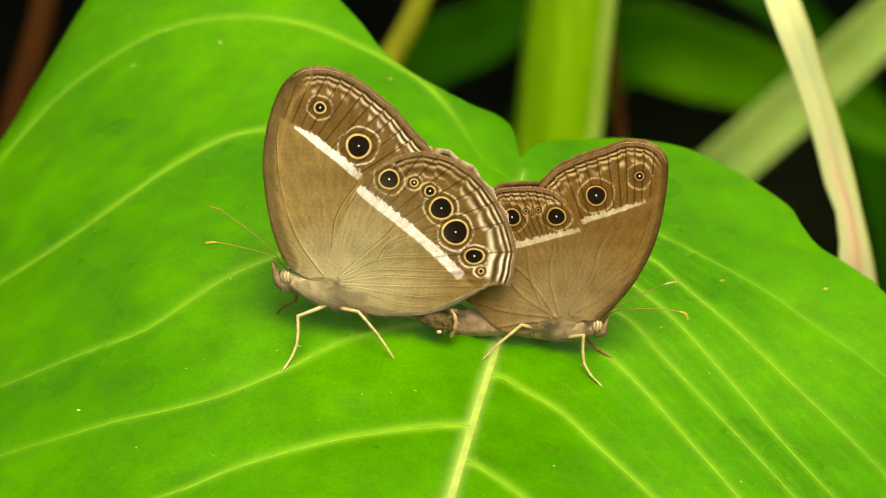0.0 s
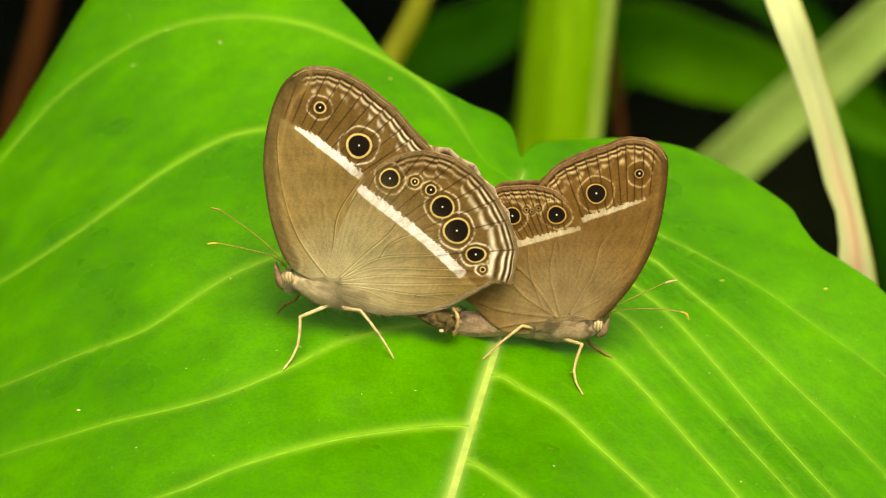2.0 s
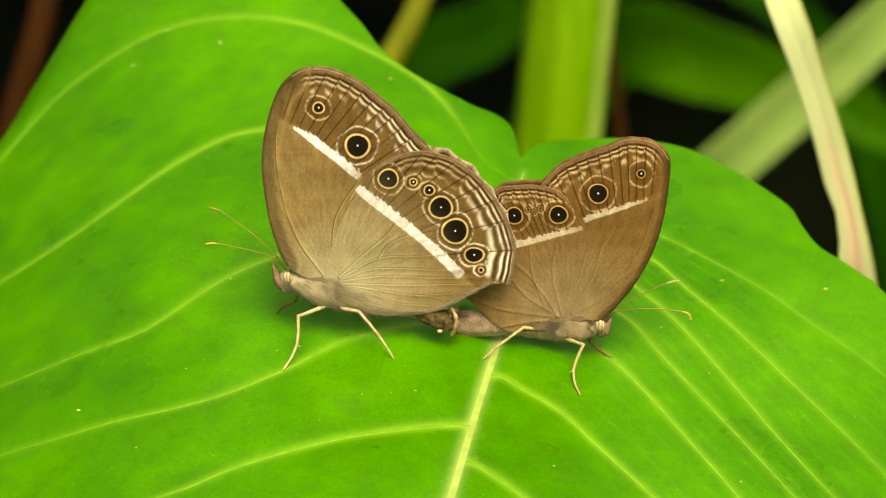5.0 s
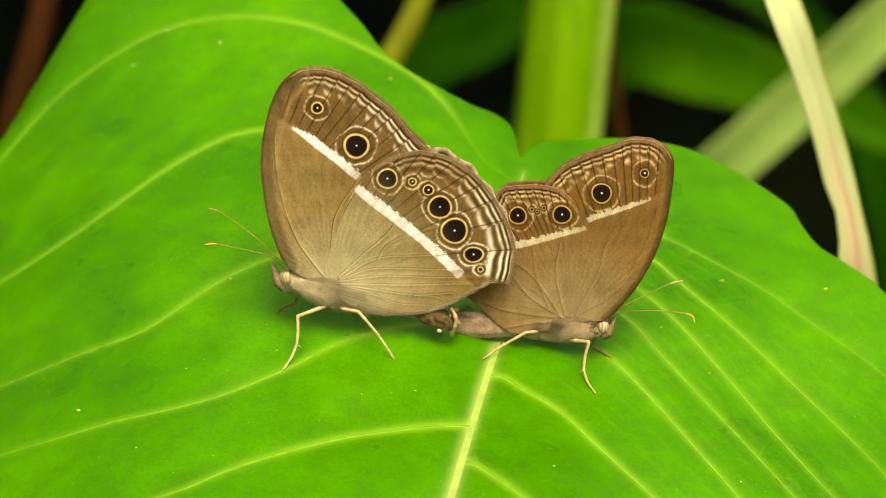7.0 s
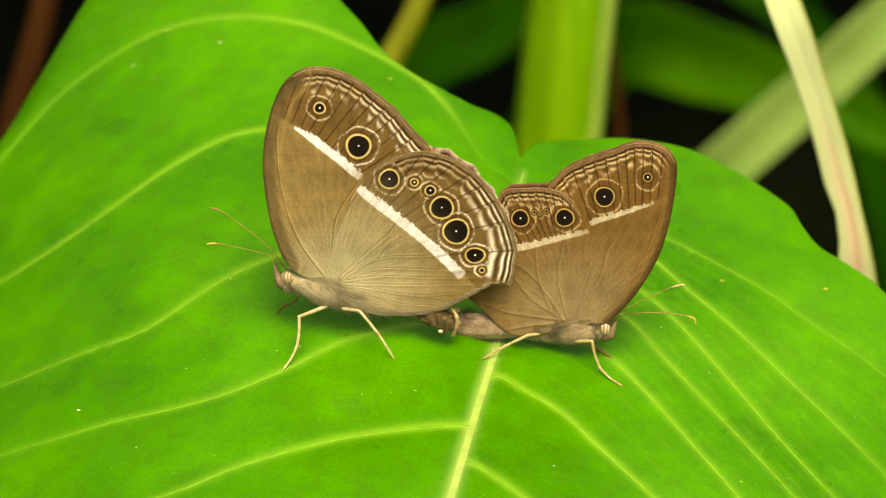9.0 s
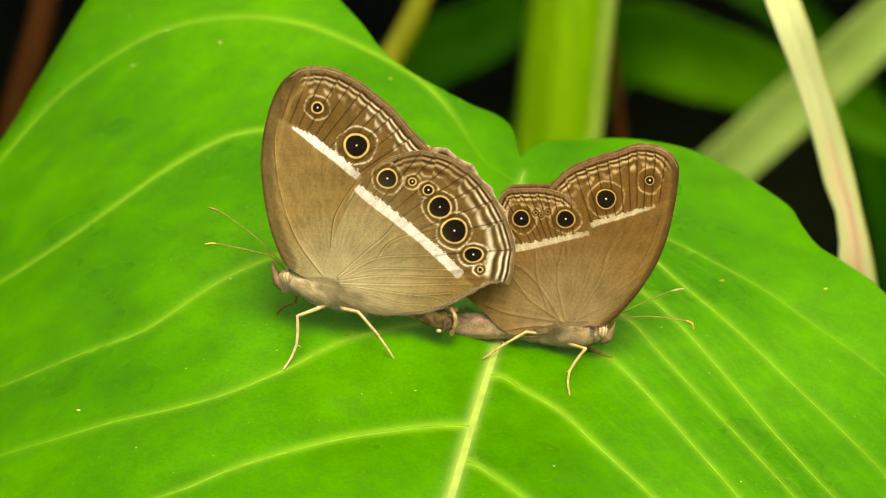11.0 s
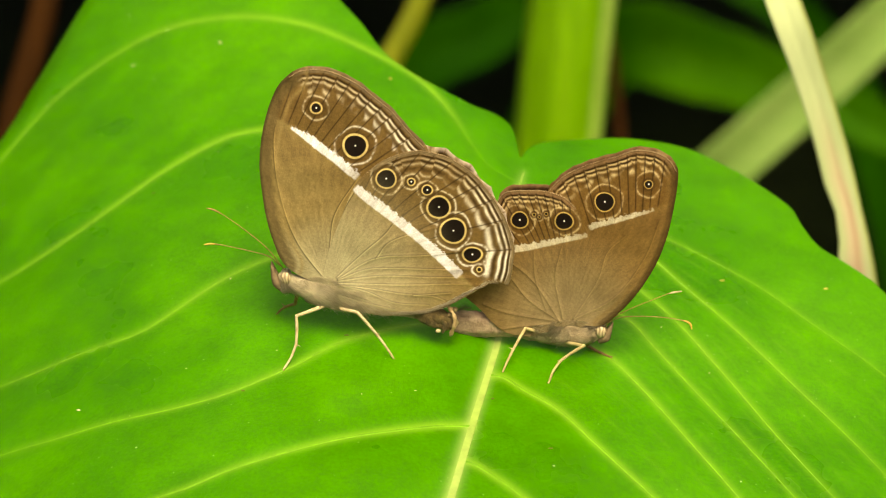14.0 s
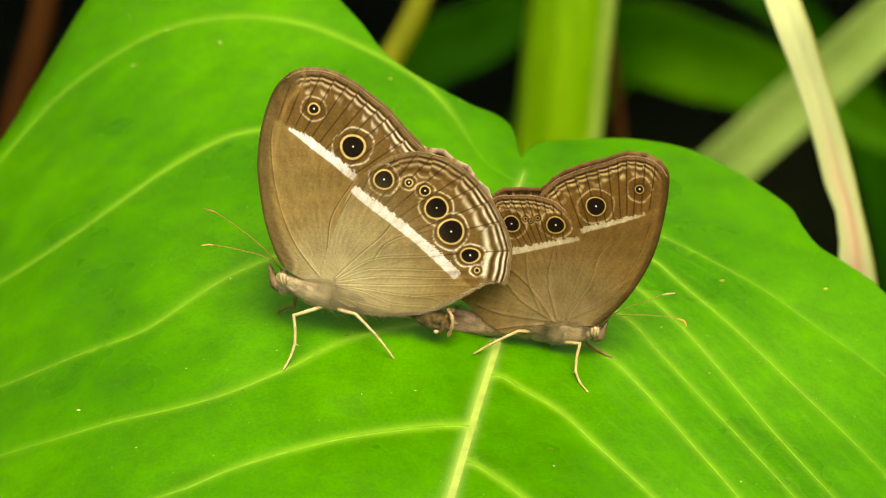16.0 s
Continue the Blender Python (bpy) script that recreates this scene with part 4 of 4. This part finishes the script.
def dull_butterfly():
    b = butterfly((13.66, 1.83, -8.51), -5.7, "darker brown butterfly with narrow cream line and ringed eyespots")
    tone = (0.168, 0.106, 0.037)
    shared = dict(tone=tone, pale=(0.57, 0.45, 0.26), bright=(0.57, 0.45, 0.26), dark=(0.028, 0.013, 0.005), gold=(0.50, 0.36, 0.13), cream=(0.50, 0.47, 0.38), fringe=(0.155, 0.098, 0.053), fringe_width=0.48, scallop=0.06,
                  outer_tone=np.array((0.76, 0.67, 0.54)), lines=0.95, halo=0.7, band_strength=0.9, relief=0.5, root=[(-0, 0.33)][0], root_tone=(0.265, 0.215, 0.13), root_reach=12.0)
    fore = dict(shared, wave=1.9, spread=0.85, fine=True, costa_width=0.5,
                rim=[(-0.32, -0.01), (2.22, -0.06), (3.92, 0.13), (5.67, 1.8), (7.52, 4.25), (9.35, 7.62), (10.42, 10.95), (10.98, 14.24), (11.23, 17.18), (11.08, 18.61), (10.38, 19.69), (9.12, 20.49), (7.56, 20.77), (6.01, 20.6), (4.47, 19.9), (2.3, 19.13), (0.43, 18.29), (-1.12, 17.4), (-2.36, 16.12), (-2.98, 15.25), (-2.64, 12.51), (-1.65, 7.27)],
                edge=[(-2.98, 15.25), (-2.36, 16.12), (-1.12, 17.4), (0.43, 18.29), (2.3, 19.13), (4.47, 19.9), (6.01, 20.6), (7.56, 20.77), (9.12, 20.49), (10.38, 19.69), (11.08, 18.61)],
                costa=[(3.92, 0.13), (5.67, 1.8), (7.52, 4.25), (9.35, 7.62), (10.42, 10.95), (10.98, 14.24), (11.23, 17.18), (11.08, 18.61)],
                band=[(1.7, 11.35, 0.28), (2.6, 11.85, 0.31), (4.3, 12.42, 0.28), (6.75, 13.32, 0.22), (9.0, 14.13, 0.10)],
                spots=[(*s, 1.0) for s in [(3.36, 14.58, 0.95, 1.17, 2.0), (8.09, 16.93, 0.36, 0.55, 1.42)]],
                veins=fan([(7.65, -3.76)][0], [(-2.55, 15.92), (-1.55, 16.93), (-0.38, 17.94), (0.74, 18.43), (1.99, 18.99), (3.23, 19.48), (4.47, 19.97), (5.52, 20.45), (6.51, 20.68), (7.56, 20.77), (8.62, 20.61), (9.75, 20.12)]),
                ribs=[spline(q, 20) for q in ([(0.63, 0.56), (5.01, 3.51), (8.08, 8.24), (9.57, 12.89)], [(0.63, 0.69), (3.1, 5.43), (4, 8.77), (5.85, 10.81)])])
    hind = dict(shared, wave=1.9, spread=0.8, fine=True,
                rim=[(0, 0), (1.53, 4.72), (2.12, 8.05), (1.78, 10.35), (1, 12.3), (0.04, 13.91), (-1.1, 14.85), (-2.54, 15.27), (-3.92, 15.42), (-5.49, 15.31), (-7.06, 15.13), (-7.94, 14.71), (-8.56, 13.64), (-8.93, 11.33), (-9.17, 8.35), (-9.67, 6.21), (-10.94, 4.57), (-12.33, 3.46), (-11.95, 2.67), (-9.85, 1), (-8.57, -0.29), (-6.85, -1.51), (-4.43, -1.83), (-2.53, -1.23), (-0.95, -0.43)],
                edge=[(-9.05, 8.35), (-8.93, 11.33), (-8.56, 13.64), (-7.94, 14.71), (-7.06, 15.13), (-5.49, 15.31), (-3.92, 15.42), (-2.54, 15.27), (-1.1, 14.85), (0.04, 13.91)],
                band=[(-7.7, 8.1, 0.34), (-5.2, 8.66, 0.36), (-3.24, 9.2, 0.33), (-0.73, 9.95, 0.30), (1.8, 10.62, 0.20)],
                spots=[(*s, 1.0) for s in [(-1.0, 12.1, 0.88, 1.12, 1.69), (-5.93, 11.85, 0.82, 1.06, 1.69), (-3.0, 12.82, 0.1, 0.25, 0.5), (-3.75, 12.4, 0.07, 0.2, 0.45), (-4.35, 12.62, 0.1, 0.25, 0.5)]],
                veins=fan([(-0.32, 0.26)][0], [(-8.81, 12.98), (-8.13, 14.44), (-7.19, 15.06), (-6.24, 15.22), (-5.3, 15.31), (-4.36, 15.41), (-3.42, 15.37), (-2.48, 15.27), (-1.41, 14.91), (-0.46, 14.35)], -0.03),
                ribs=[spline(q, 20) for q in ([(-0.95, 0.23), (-3.84, 4.54), (-6.07, 6.46), (-7.65, 7.07)], [(-0.95, 0.23), (-4.46, 2.52), (-6.69, 5.11), (-8.28, 5.72)], [(-1.27, 0.22), (-6.35, 0.79), (-9.53, 1.68)], [(-0.64, 0.65), (-1.63, 5.28), (-1.04, 9.27)], [(-2.55, 1.58), (-3.85, 5.21), (-4.19, 8.51)], [(-1.58, -0.19), (-4.44, -0.49), (-7.3, -1.06)])])
    wing("hindwing", b, hind, -0.95, [(-3.86, 7.2)][0], "near hindwing with eyespots")
    wing("forewing", b, fore, -0.86, [(4.91, 10.78)][0], "forewing with two eyespots and thin cream line")
    wing("forewing", b, fore, 0.55, [(4.91, 10.78)][0], "far forewing behind the near one", 300, 50)
    wing("hindwing", b, hind, 0.75, [(-3.86, 7.2)][0], "far hindwing behind the near one", 300, 50)
    body(b, BODY_WARM, [(3.57, -0.1, -1.05), (2.26, -0.4, -1.32), (0.05, -0.5, -1.5), (-2.66, 0.1, -1.67), (-6, -0.25, -0.99), (-9.5, -0.3, -1.03), (-12.17, -0.3, -1.12)], [0.65, 1.1, 1.4, 1.25, 1.3, 1.5, 1.5],
         [(3.66, -0.72, -0.76)][0], [(3.72, -0.3, -1.91), (4.22, -0.4, -1.52), (4.53, -0.45, -0.76), (4.9, -0.45, 0.06)], -1.0)
    fur(b, [((0.05, -0.5, -1.43), (2.7, 1.1, 1.35)), ((2.44, -0.3, -1.15), (1.2, 0.85, 1.0))], 1300, 0.7, HAIR_WARM, 9, (-0.85, 0.0, -0.2), 0.22)
    fur(b, [((0.6, -1.0, -0.35), (2.6, 0.3, 0.9)), ((-2.2, -1.0, -0.8), (2.0, 0.3, 0.6))], 600, 0.8, HAIR_WARM, 19, (-0.85, -0.08, -0.4), 0.15)
    fur(b, [((-11.6, -0.5, 0.2), (0.7, 0.7, 0.6))], 260, 0.9, CLASPER, 29, (-0.3, -0.1, 0.5), 0.6)
    antenna(b, [(3.95, -0.3, -0.43), (5.08, -0.6, 1.05), (6.97, -0.9, 2.35), (9.16, -1.2, 3.58), (11.03, -1.4, 4.57), (12.41, -1.5, 4.98)], LEG)
    antenna(b, [(3.91, 0.3, -0.5), (5.34, 0.6, 0.51), (7.53, 0.9, 0.82), (10.36, 1.2, 0.81), (12.57, 1.4, 0.55), (13.46, 1.5, 0.21), (13.66, 1.5, -0.38)], ORANGE)
    front = [(0.0, [(17.54, -2.92)][0]), (0.6, [(19.49, -1.69)][0]), (1.1, [(18.13, -4.13)][0]), (1.72, [(19.3, -1.65)][0]), (1.92, [(15.46, -4.89)][0]),
             (2.9, [(19.61, -1.84)][0]), (3.4, [(15.15, -4.96)][0]), (5.3, [(16.86, -4.41)][0]), (7.4, [(19.73, -1.8)][0]), (8.4, [(15.46, -4.79)][0]), (8.9, [(19.85, -2.13)][0]),
             (10.3, [(14.01, -5.22)][0]), (12.4, [(12.78, -4.43)][0]), (13.4, [(12.41, -4.02)][0]), (13.9, [(11.73, -3.73)][0]), (14.4, [(19.56, -2.96)][0]),
             (14.9, [(19.32, -2.66)][0]), (15.4, [(18.95, -2.5)][0]), (15.9, [(16.04, -4.46)][0])]
    back = [(0.0, [(4.54, -0.69)][0]), (12.3, [(5.8, -1.34)][0]), (13.4, [(3.91, -0.99)][0]), (13.9, [(6.67, -2.26)][0]), (15.9, [(3.47, -0.41)][0])]
    leg(b, [(-0.43, -0.8, -2.28)][0], [(2.21, -2.0, -1.49)][0], 1.1, front, LEG_RIGHT)
    leg(b, (-2.7, -0.4, -1.45), (-4.75, -1.5, -0.7), -0.12, back, LEG_RIGHT)
    leg(b, [(2.21, 0.6, -2.41)][0], [(2.68, 1.4, -3.48)][0], -0.15, [(0.0, [(18.89, 2.43)][0])], LEG_DARK)
    leg(b, [(-1.62, 0.8, -2.68)][0], [(-3.3, 2, -2.96)][0], 0.15, [(0.0, [(9.03, 6.11)][0])], LEG_DARK)
    return b


left_one = bright_butterfly()
right_one = dull_butterfly()


# ---- plants behind ----
def blade(name, path, mat, label, category, fold=0.25, twist=0.0, withered=False):
    """A long leaf blade: path points carry the half width; folded along its midrib, tapering, with thickness."""
    p = spline(path, 60)
    tan = np.gradient(p[:, :3], axis=0)
    tan /= np.linalg.norm(tan, axis=1)[:, None]
    view = np.array((0, -1.0, 0.25))
    across = np.cross(tan, view)
    across /= np.linalg.norm(across, axis=1)[:, None]
    lift = np.cross(across, tan)
    verts, faces = [], []
    cols = np.linspace(-1, 1, 13)
    for back in (0, 1):
        for i in range(60):
            w = p[i, 3]
            a = radians(twist) * (i / 59 - 0.5)
            ac, li = across[i] * math.cos(a) + lift[i] * math.sin(a), lift[i] * math.cos(a) - across[i] * math.sin(a)
            for c in cols:
                rib = -(0.08 if withered else 0.35) * math.exp(-(c / 0.09) ** 2)
                verts.append(p[i, :3] + ac * c * w + li * (w * fold * (abs(c) ** 1.2) + rib - back * 0.35 * (1.05 - abs(c))))
    n = len(cols)
    for back in (0, 1):
        o = back * 60 * n
        for i in range(59):
            for j in range(n - 1):
                q = (o + i * n + j, o + i * n + j + 1, o + (i + 1) * n + j + 1, o + (i + 1) * n + j)
                faces.append(q if back == 0 else q[::-1])
    for i in range(59):
        for j in (0, n - 1):
            a0, a1 = i * n + j, (i + 1) * n + j
            faces.append((a0, a1, a1 + 60 * n, a0 + 60 * n))
    ob = tagged(new(name), label, category)
    lamina = mesh_object("lamina", verts, faces, mat, ob)
    if withered:
        u = np.tile(np.repeat(np.linspace(0, 1, 60), n), 2)
        c = np.tile(cols, 120)
        centre = -0.1 + 0.12 * np.sin(u * 40) + 1.2 * (u - 0.7)
        dry = (1 - step(np.abs(c - centre), 0.1, 0.8)) * (1 - step(u, 0.67, 0.78))
        core = np.exp(-((c - centre - 0.15) / 0.16) ** 2) * (1 - step(u, 0.69, 0.76))
        for key, value in (("dry", dry), ("core", core), ("rim", step(np.abs(c), 0.62, 1.0) * (c > 0))):
            lamina.data.attributes.new(key, "FLOAT", "POINT").data.foreach_set("value", value.astype(np.float32))
    tube("midrib", p[:56, :3] - lift[:56] * 0.25, (0.04 if withered else 0.10) * p[:56, 3] + 0.1, mat, ob, sides=8, flat=0.5, across=(0, -1, 0.2))
    return ob


def grass_behind():
    stem = tagged(new("plant_stalk"), "thick light green ribbed plant stalk, out of focus", "plant stem")
    path = spline([(17.59, 260, -395.99), (17.94, 260, -208.54), (19.76, 260, -102.26), (21.28, 260, -62.45), (23.5, 260, -36.7), (26.08, 262, -5.77), (29.94, 270, 33.62)], 60)
    tube("stalk", path, np.linspace(8.8, 7.7, 60), STALK, stem, sides=48, ridges=9, depth=0.025)
    tube("sheath_edge", path[:, :] + np.array((5.8, -3.9, 0)), np.linspace(2.2, 2.0, 60), SHEATH, stem, "paler sheath edge", sides=12)
    o = spline([(-26.52, 260, -353.3), (-19.86, 260, -136.58), (-14.02, 260, -68.99), (-9.74, 260, -48.43), (-2.99, 260, -34.58), (6.7, 260, -5.37)], 40)
    tagged(tube("thin_stalk", o, np.linspace(2.7, 2.1, 40), OLIVE, sides=14), "thin olive-green grass stalk, out of focus", "plant stem")
    s = spline([(-109.02, 310, -390.55), (-94.88, 310, -132.11), (-86.54, 310, -78.15), (-81.42, 310, -60.7), (-77.6, 310, -46.93), (-71.61, 310, -15.44)], 40)
    tagged(tube("brown_stem", s, np.linspace(3.5, 2.5, 40), BARK, sides=14, ridges=5, depth=0.08), "reddish brown woody stem, out of focus", "plant stem")
    s = spline([(45.64, 360, -364.55), (40.01, 360, -150.63), (37.91, 360, -94.02), (36.5, 360, -80.26), (35.42, 360, -71.58), (34.73, 362, -67.16)], 40)
    tagged(tube("brown_stem", s, np.linspace(3.0, 1.0, 40), BARK, sides=12, ridges=5, depth=0.08), "thin brown dry stem, out of focus", "plant stem")
    blade("pale_grass_blade", [(-12.85, 480, -390.69, 3), (30.96, 470, -221.92, 6), (57.4, 460, -142.1, 6.3), (69.05, 455, -126.21, 6.3), (87.07, 450, -107.13, 6.3), (104.38, 445, -88.49, 6.2), (127.66, 445, -68.06, 5.5), (173.08, 450, -39.63, 1)], PALE, "pale green arching grass blade, out of focus", "grass blade")
    blade("dry_grass_blade", [(65.05, 75, -186.14, 1.2), (58.77, 75, -61.4, 2), (55.98, 72, -35.95, 2.5), (54.25, 70, -25.01, 2.45), (53.44, 70, -18.94, 1.7), (51.37, 70, -12.23, 2.15), (49.94, 70, -6.87, 2), (46.87, 70, 2.24, 2.1), (43.56, 70, 10.86, 2.2), (35.48, 80, 30.88, 1.4), (27.32, 95, 42.98, 0.2)], DRY, "drying yellow-green grass blade with pinkish withered streak", "grass blade", 0.04, twist=15, withered=True)
    # far blades: their shade is in the colour, the first one half lit
    blade("shaded_green_blade", [(-36.86, 740, -568.9, 7.2), (21.08, 720, -245.27, 12), (48.7, 710, -167.49, 13.2), (81.51, 700, -166.63, 12), (107.01, 690, -172.92, 9.6), (141.07, 680, -186.28, 6), (177.16, 680, -217.15, 1.2)], SHADE_LIT, "dark green arching grass blade in shade", "grass blade")
    blade("shaded_green_blade", [(-91.77, 680, -531.81, 7.2), (-39.42, 680, -250.42, 10.8), (-14.46, 680, -170.15, 10.8), (11.3, 680, -152.4, 9.6), (36.84, 680, -138.33, 7.2), (87.66, 680, -124.36, 1.2)], SHADE, "dark green arching grass blade in shade", "grass blade")
    blade("shaded_green_blade", [(183.51, 740, -568.9, 6), (160.82, 740, -311.42, 8.4), (142.1, 740, -213.35, 8.4), (118.69, 740, -168.02, 7.2), (83.81, 740, -145.76, 4.8), (56.66, 740, -134.72, 1.2)], SHADE, "dark green arching grass blade in shade", "grass blade")


grass_behind()


def shrub(x, y, seed, label):
    """An unseen overhanging shrub, added to block light: woody stems that fork, and a wide crown of many separate
    leaves, each a folded pointed blade.
    """
    rng = random.Random(seed)
    ob = tagged(new("shrub"), label, "shrub", "shrubs behind the leaf")
    for k in range(4):
        ex, ey, ez = x + rng.uniform(-250, 250), y - rng.uniform(100, 800), rng.uniform(160, 380)
        sx, sy = x + rng.uniform(-60, 60), y + 330 + rng.uniform(-60, 60)
        path = spline([(sx, sy, GROUND - 8), (sx + 10, sy - 30, -20), ((sx + ex) / 2, (sy + ey) / 2, 200), (ex, ey, ez)], 30)
        tube("branch", path, np.linspace(9, 3, 30), BARK, ob, sides=8)
    verts, faces = [], []
    for _ in range(1500):
        ang, r = rng.uniform(0, 6.2832), math.sqrt(rng.random())
        lobe = 1 + 0.13 * math.sin(3 * ang + seed) + 0.08 * math.sin(7 * ang + 2 * seed)
        c = Vector((x + 440 * r * lobe * math.cos(ang), y - 90 + 610 * r * lobe * math.sin(ang), 0))
        c.z = 50 + 50 * rng.random() + rng.random() ** 1.3 * (60 + 480 * (1 - r * r)) + 30 * math.sin(c.x * 0.02 + seed)
        turn = Euler((rng.uniform(-0.5, 0.5), rng.uniform(-0.5, 0.5), rng.uniform(0, 6.28))).to_matrix()
        size, wide = rng.uniform(60, 115), rng.uniform(0.2, 0.3)
        o = len(verts)
        for u, w in ((0, 0.06), (0.2, 0.75), (0.45, 1.0), (0.75, 0.62), (1, 0.02)):
            droop = -0.22 * u * u * size
            for s in (-1, 0, 1):
                verts.append(tuple(c + turn @ Vector((u * size, s * w * wide * size, droop + abs(s) * w * 0.07 * size))))
        for i in range(4):
            for j in range(2):
                q = o + i * 3 + j
                faces.append((q, q + 1, q + 4, q + 3))
    crown = mesh_object("crown", verts, faces, CANOPY, ob, "dense dark green leaves")
    return ob


# three added crowns above the view, only there to shade the background
for i, sx in enumerate((-640, -60, 520)):
    shrub(sx, 1160 + 40 * i, 21 + i, "unseen leafy shrub added to shade the ground behind")


# ---- what moves ----
SWAY_LEFT = [(0, 0.00, 0.00, 0.00), (0.5, 0.16, -0.01, 0.28), (1, 0.28, -0.01, 0.25), (1.5, 0.23, -0.07, 0.21), (2, 0.20, 0.01, 0.60), (2.5, 0.19, -0.09, 0.34), (3, 0.25, -0.09, 0.26), (3.5, 0.16, -0.03, 0.53), (4, 0.03, -0.02, 0.43), (6.5, -0.01, -0.00, 0.67), (7, -0.04, -0.03, 0.76), (7.5, 0.06, -0.07, 0.68), (8, 0.04, -0.09, 0.68), (8.5, 0.03, -0.03, 0.73), (9, 0.12, -0.04, 0.49), (11.5, -0.10, 0.01, 0.61), (12, 0.04, 0.02, 0.42), (12.5, -0.32, -0.04, 1.14), (13, -0.32, -0.04, 1.14), (13.5, -0.30, -0.04, 0.81), (14, -0.17, -0.03, 0.74), (14.5, -0.20, -0.05, 0.73), (15, -0.11, -0.05, 0.73), (15.5, -0.07, -0.05, 0.77), (16, -0.42, -0.13, 0.75)]
SWAY_RIGHT = [(0, 0.00, 0.00, 0.00, 0.00, 0.00), (0.5, 0.57, 0.24, 0.77, -2.00, 0.13), (1, 0.85, 0.08, 0.56, -3.96, -0.47), (1.5, 0.88, -0.22, -0.96, -1.25, -0.51), (2, 0.09, -0.03, 0.46, -2.61, -0.26), (2.5, 0.30, -0.20, -0.22, -2.07, -0.43), (3, 0.80, -0.20, -1.08, 1.92, 0.12), (3.5, -0.12, 0.04, 0.50, -4.05, -0.34), (4, 0.07, 0.01, 0.97, -4.19, -0.84), (4.2, 0.38, 0.04, -0.05, -1.11, -1.01), (6.3, 0.21, -0.06, 1.72, -5.00, -0.82), (6.5, 0.63, -0.16, 0.57, -5.83, -1.20), (7, 0.73, -0.15, 0.75, -4.85, -1.80), (7.5, 1.02, -0.32, -0.69, -0.14, -0.67), (8, 1.02, -0.36, -0.77, -0.43, -0.84), (8.5, 0.25, -0.37, 1.03, -6.64, -2.96), (9, 0.91, -0.37, 0.07, -2.92, -1.03), (11.5, 0.67, -0.63, -1.54, -3.96, -0.83), (12, 1.06, -0.90, -1.73, -6.02, -2.42), (12.5, 0.04, -0.14, 1.09, -4.59, -2.77), (13, 0.02, -0.20, 0.45, -4.72, -2.25), (13.5, 0.00, -0.42, -2.18, 0.49, -1.96), (14, 0.46, -0.52, -2.08, 0.29, -1.38), (14.5, 0.47, -0.65, -2.12, -1.95, -1.74), (15, 0.82, -0.78, -0.90, -5.75, -2.04), (15.5, 0.94, -0.81, -1.17, -4.84, -1.97), (16, -0.19, -0.44, -1.59, 5.83, -2.83)]


def sway(rows, t):
    """Smooth value of the rows (seconds, x, z, roll, and where given tilt and yaw in degrees) at t."""
    ts = [r[0] for r in rows]
    i = max(0, min(len(rows) - 2, sum(1 for v in ts if v <= t) - 1))
    a, b = rows[i], rows[i + 1]
    u = min(1.0, max(0.0, (t - a[0]) / (b[0] - a[0])))
    u = u * u * (3 - 2 * u)
    return [p + (q - p) * u for p, q in zip(a[1:], b[1:])]


def limb_pose(start, end, normal):
    x = (end - start).normalized()
    z = (normal - x * normal.dot(x)).normalized()
    y = z.cross(x)
    m = Matrix((x, y, z)).transposed().to_4x4()
    m.translation = start * MM
    return m


def motions():
    times = [i / 10 for i in range(161)]
    poses = {}
    for ob, rows in ((left_one, SWAY_LEFT), (right_one, SWAY_RIGHT)):
        poses[ob] = []
        for t in times:
            dx, dz, turn, tilt, yaw = (*sway(rows, t), 0.0, 0.0)[:5]
            poses[ob].append(REST[ob] @ pose(dx * MM, 0, dz * MM, tilt, -turn, yaw))
        walk(ob, list(zip(times, poses[ob])))
    for owner, femur, tibia, hip, pole, a, b, feet in LEGS:
        upper, lower = [], []
        for t, m in zip(times, poses[owner]):
            foot = (m.inverted() @ foot_place(feet, t)) / MM
            reach = foot - hip
            d = min(max(reach.length, abs(a - b) + 0.05), a + b - 0.02)
            n = reach.normalized()
            up = (pole - n * pole.dot(n)).normalized()
            along_n = (a * a - b * b + d * d) / (2 * d)
            knee = hip + n * along_n + up * math.sqrt(max(0.0, a * a - along_n * along_n))
            normal = up.cross(n)
            upper.append((t, limb_pose(hip, knee, normal)))
            lower.append((t, limb_pose(knee, hip + n * d, normal)))
        walk(femur, upper)
        walk(tibia, lower)


motions()
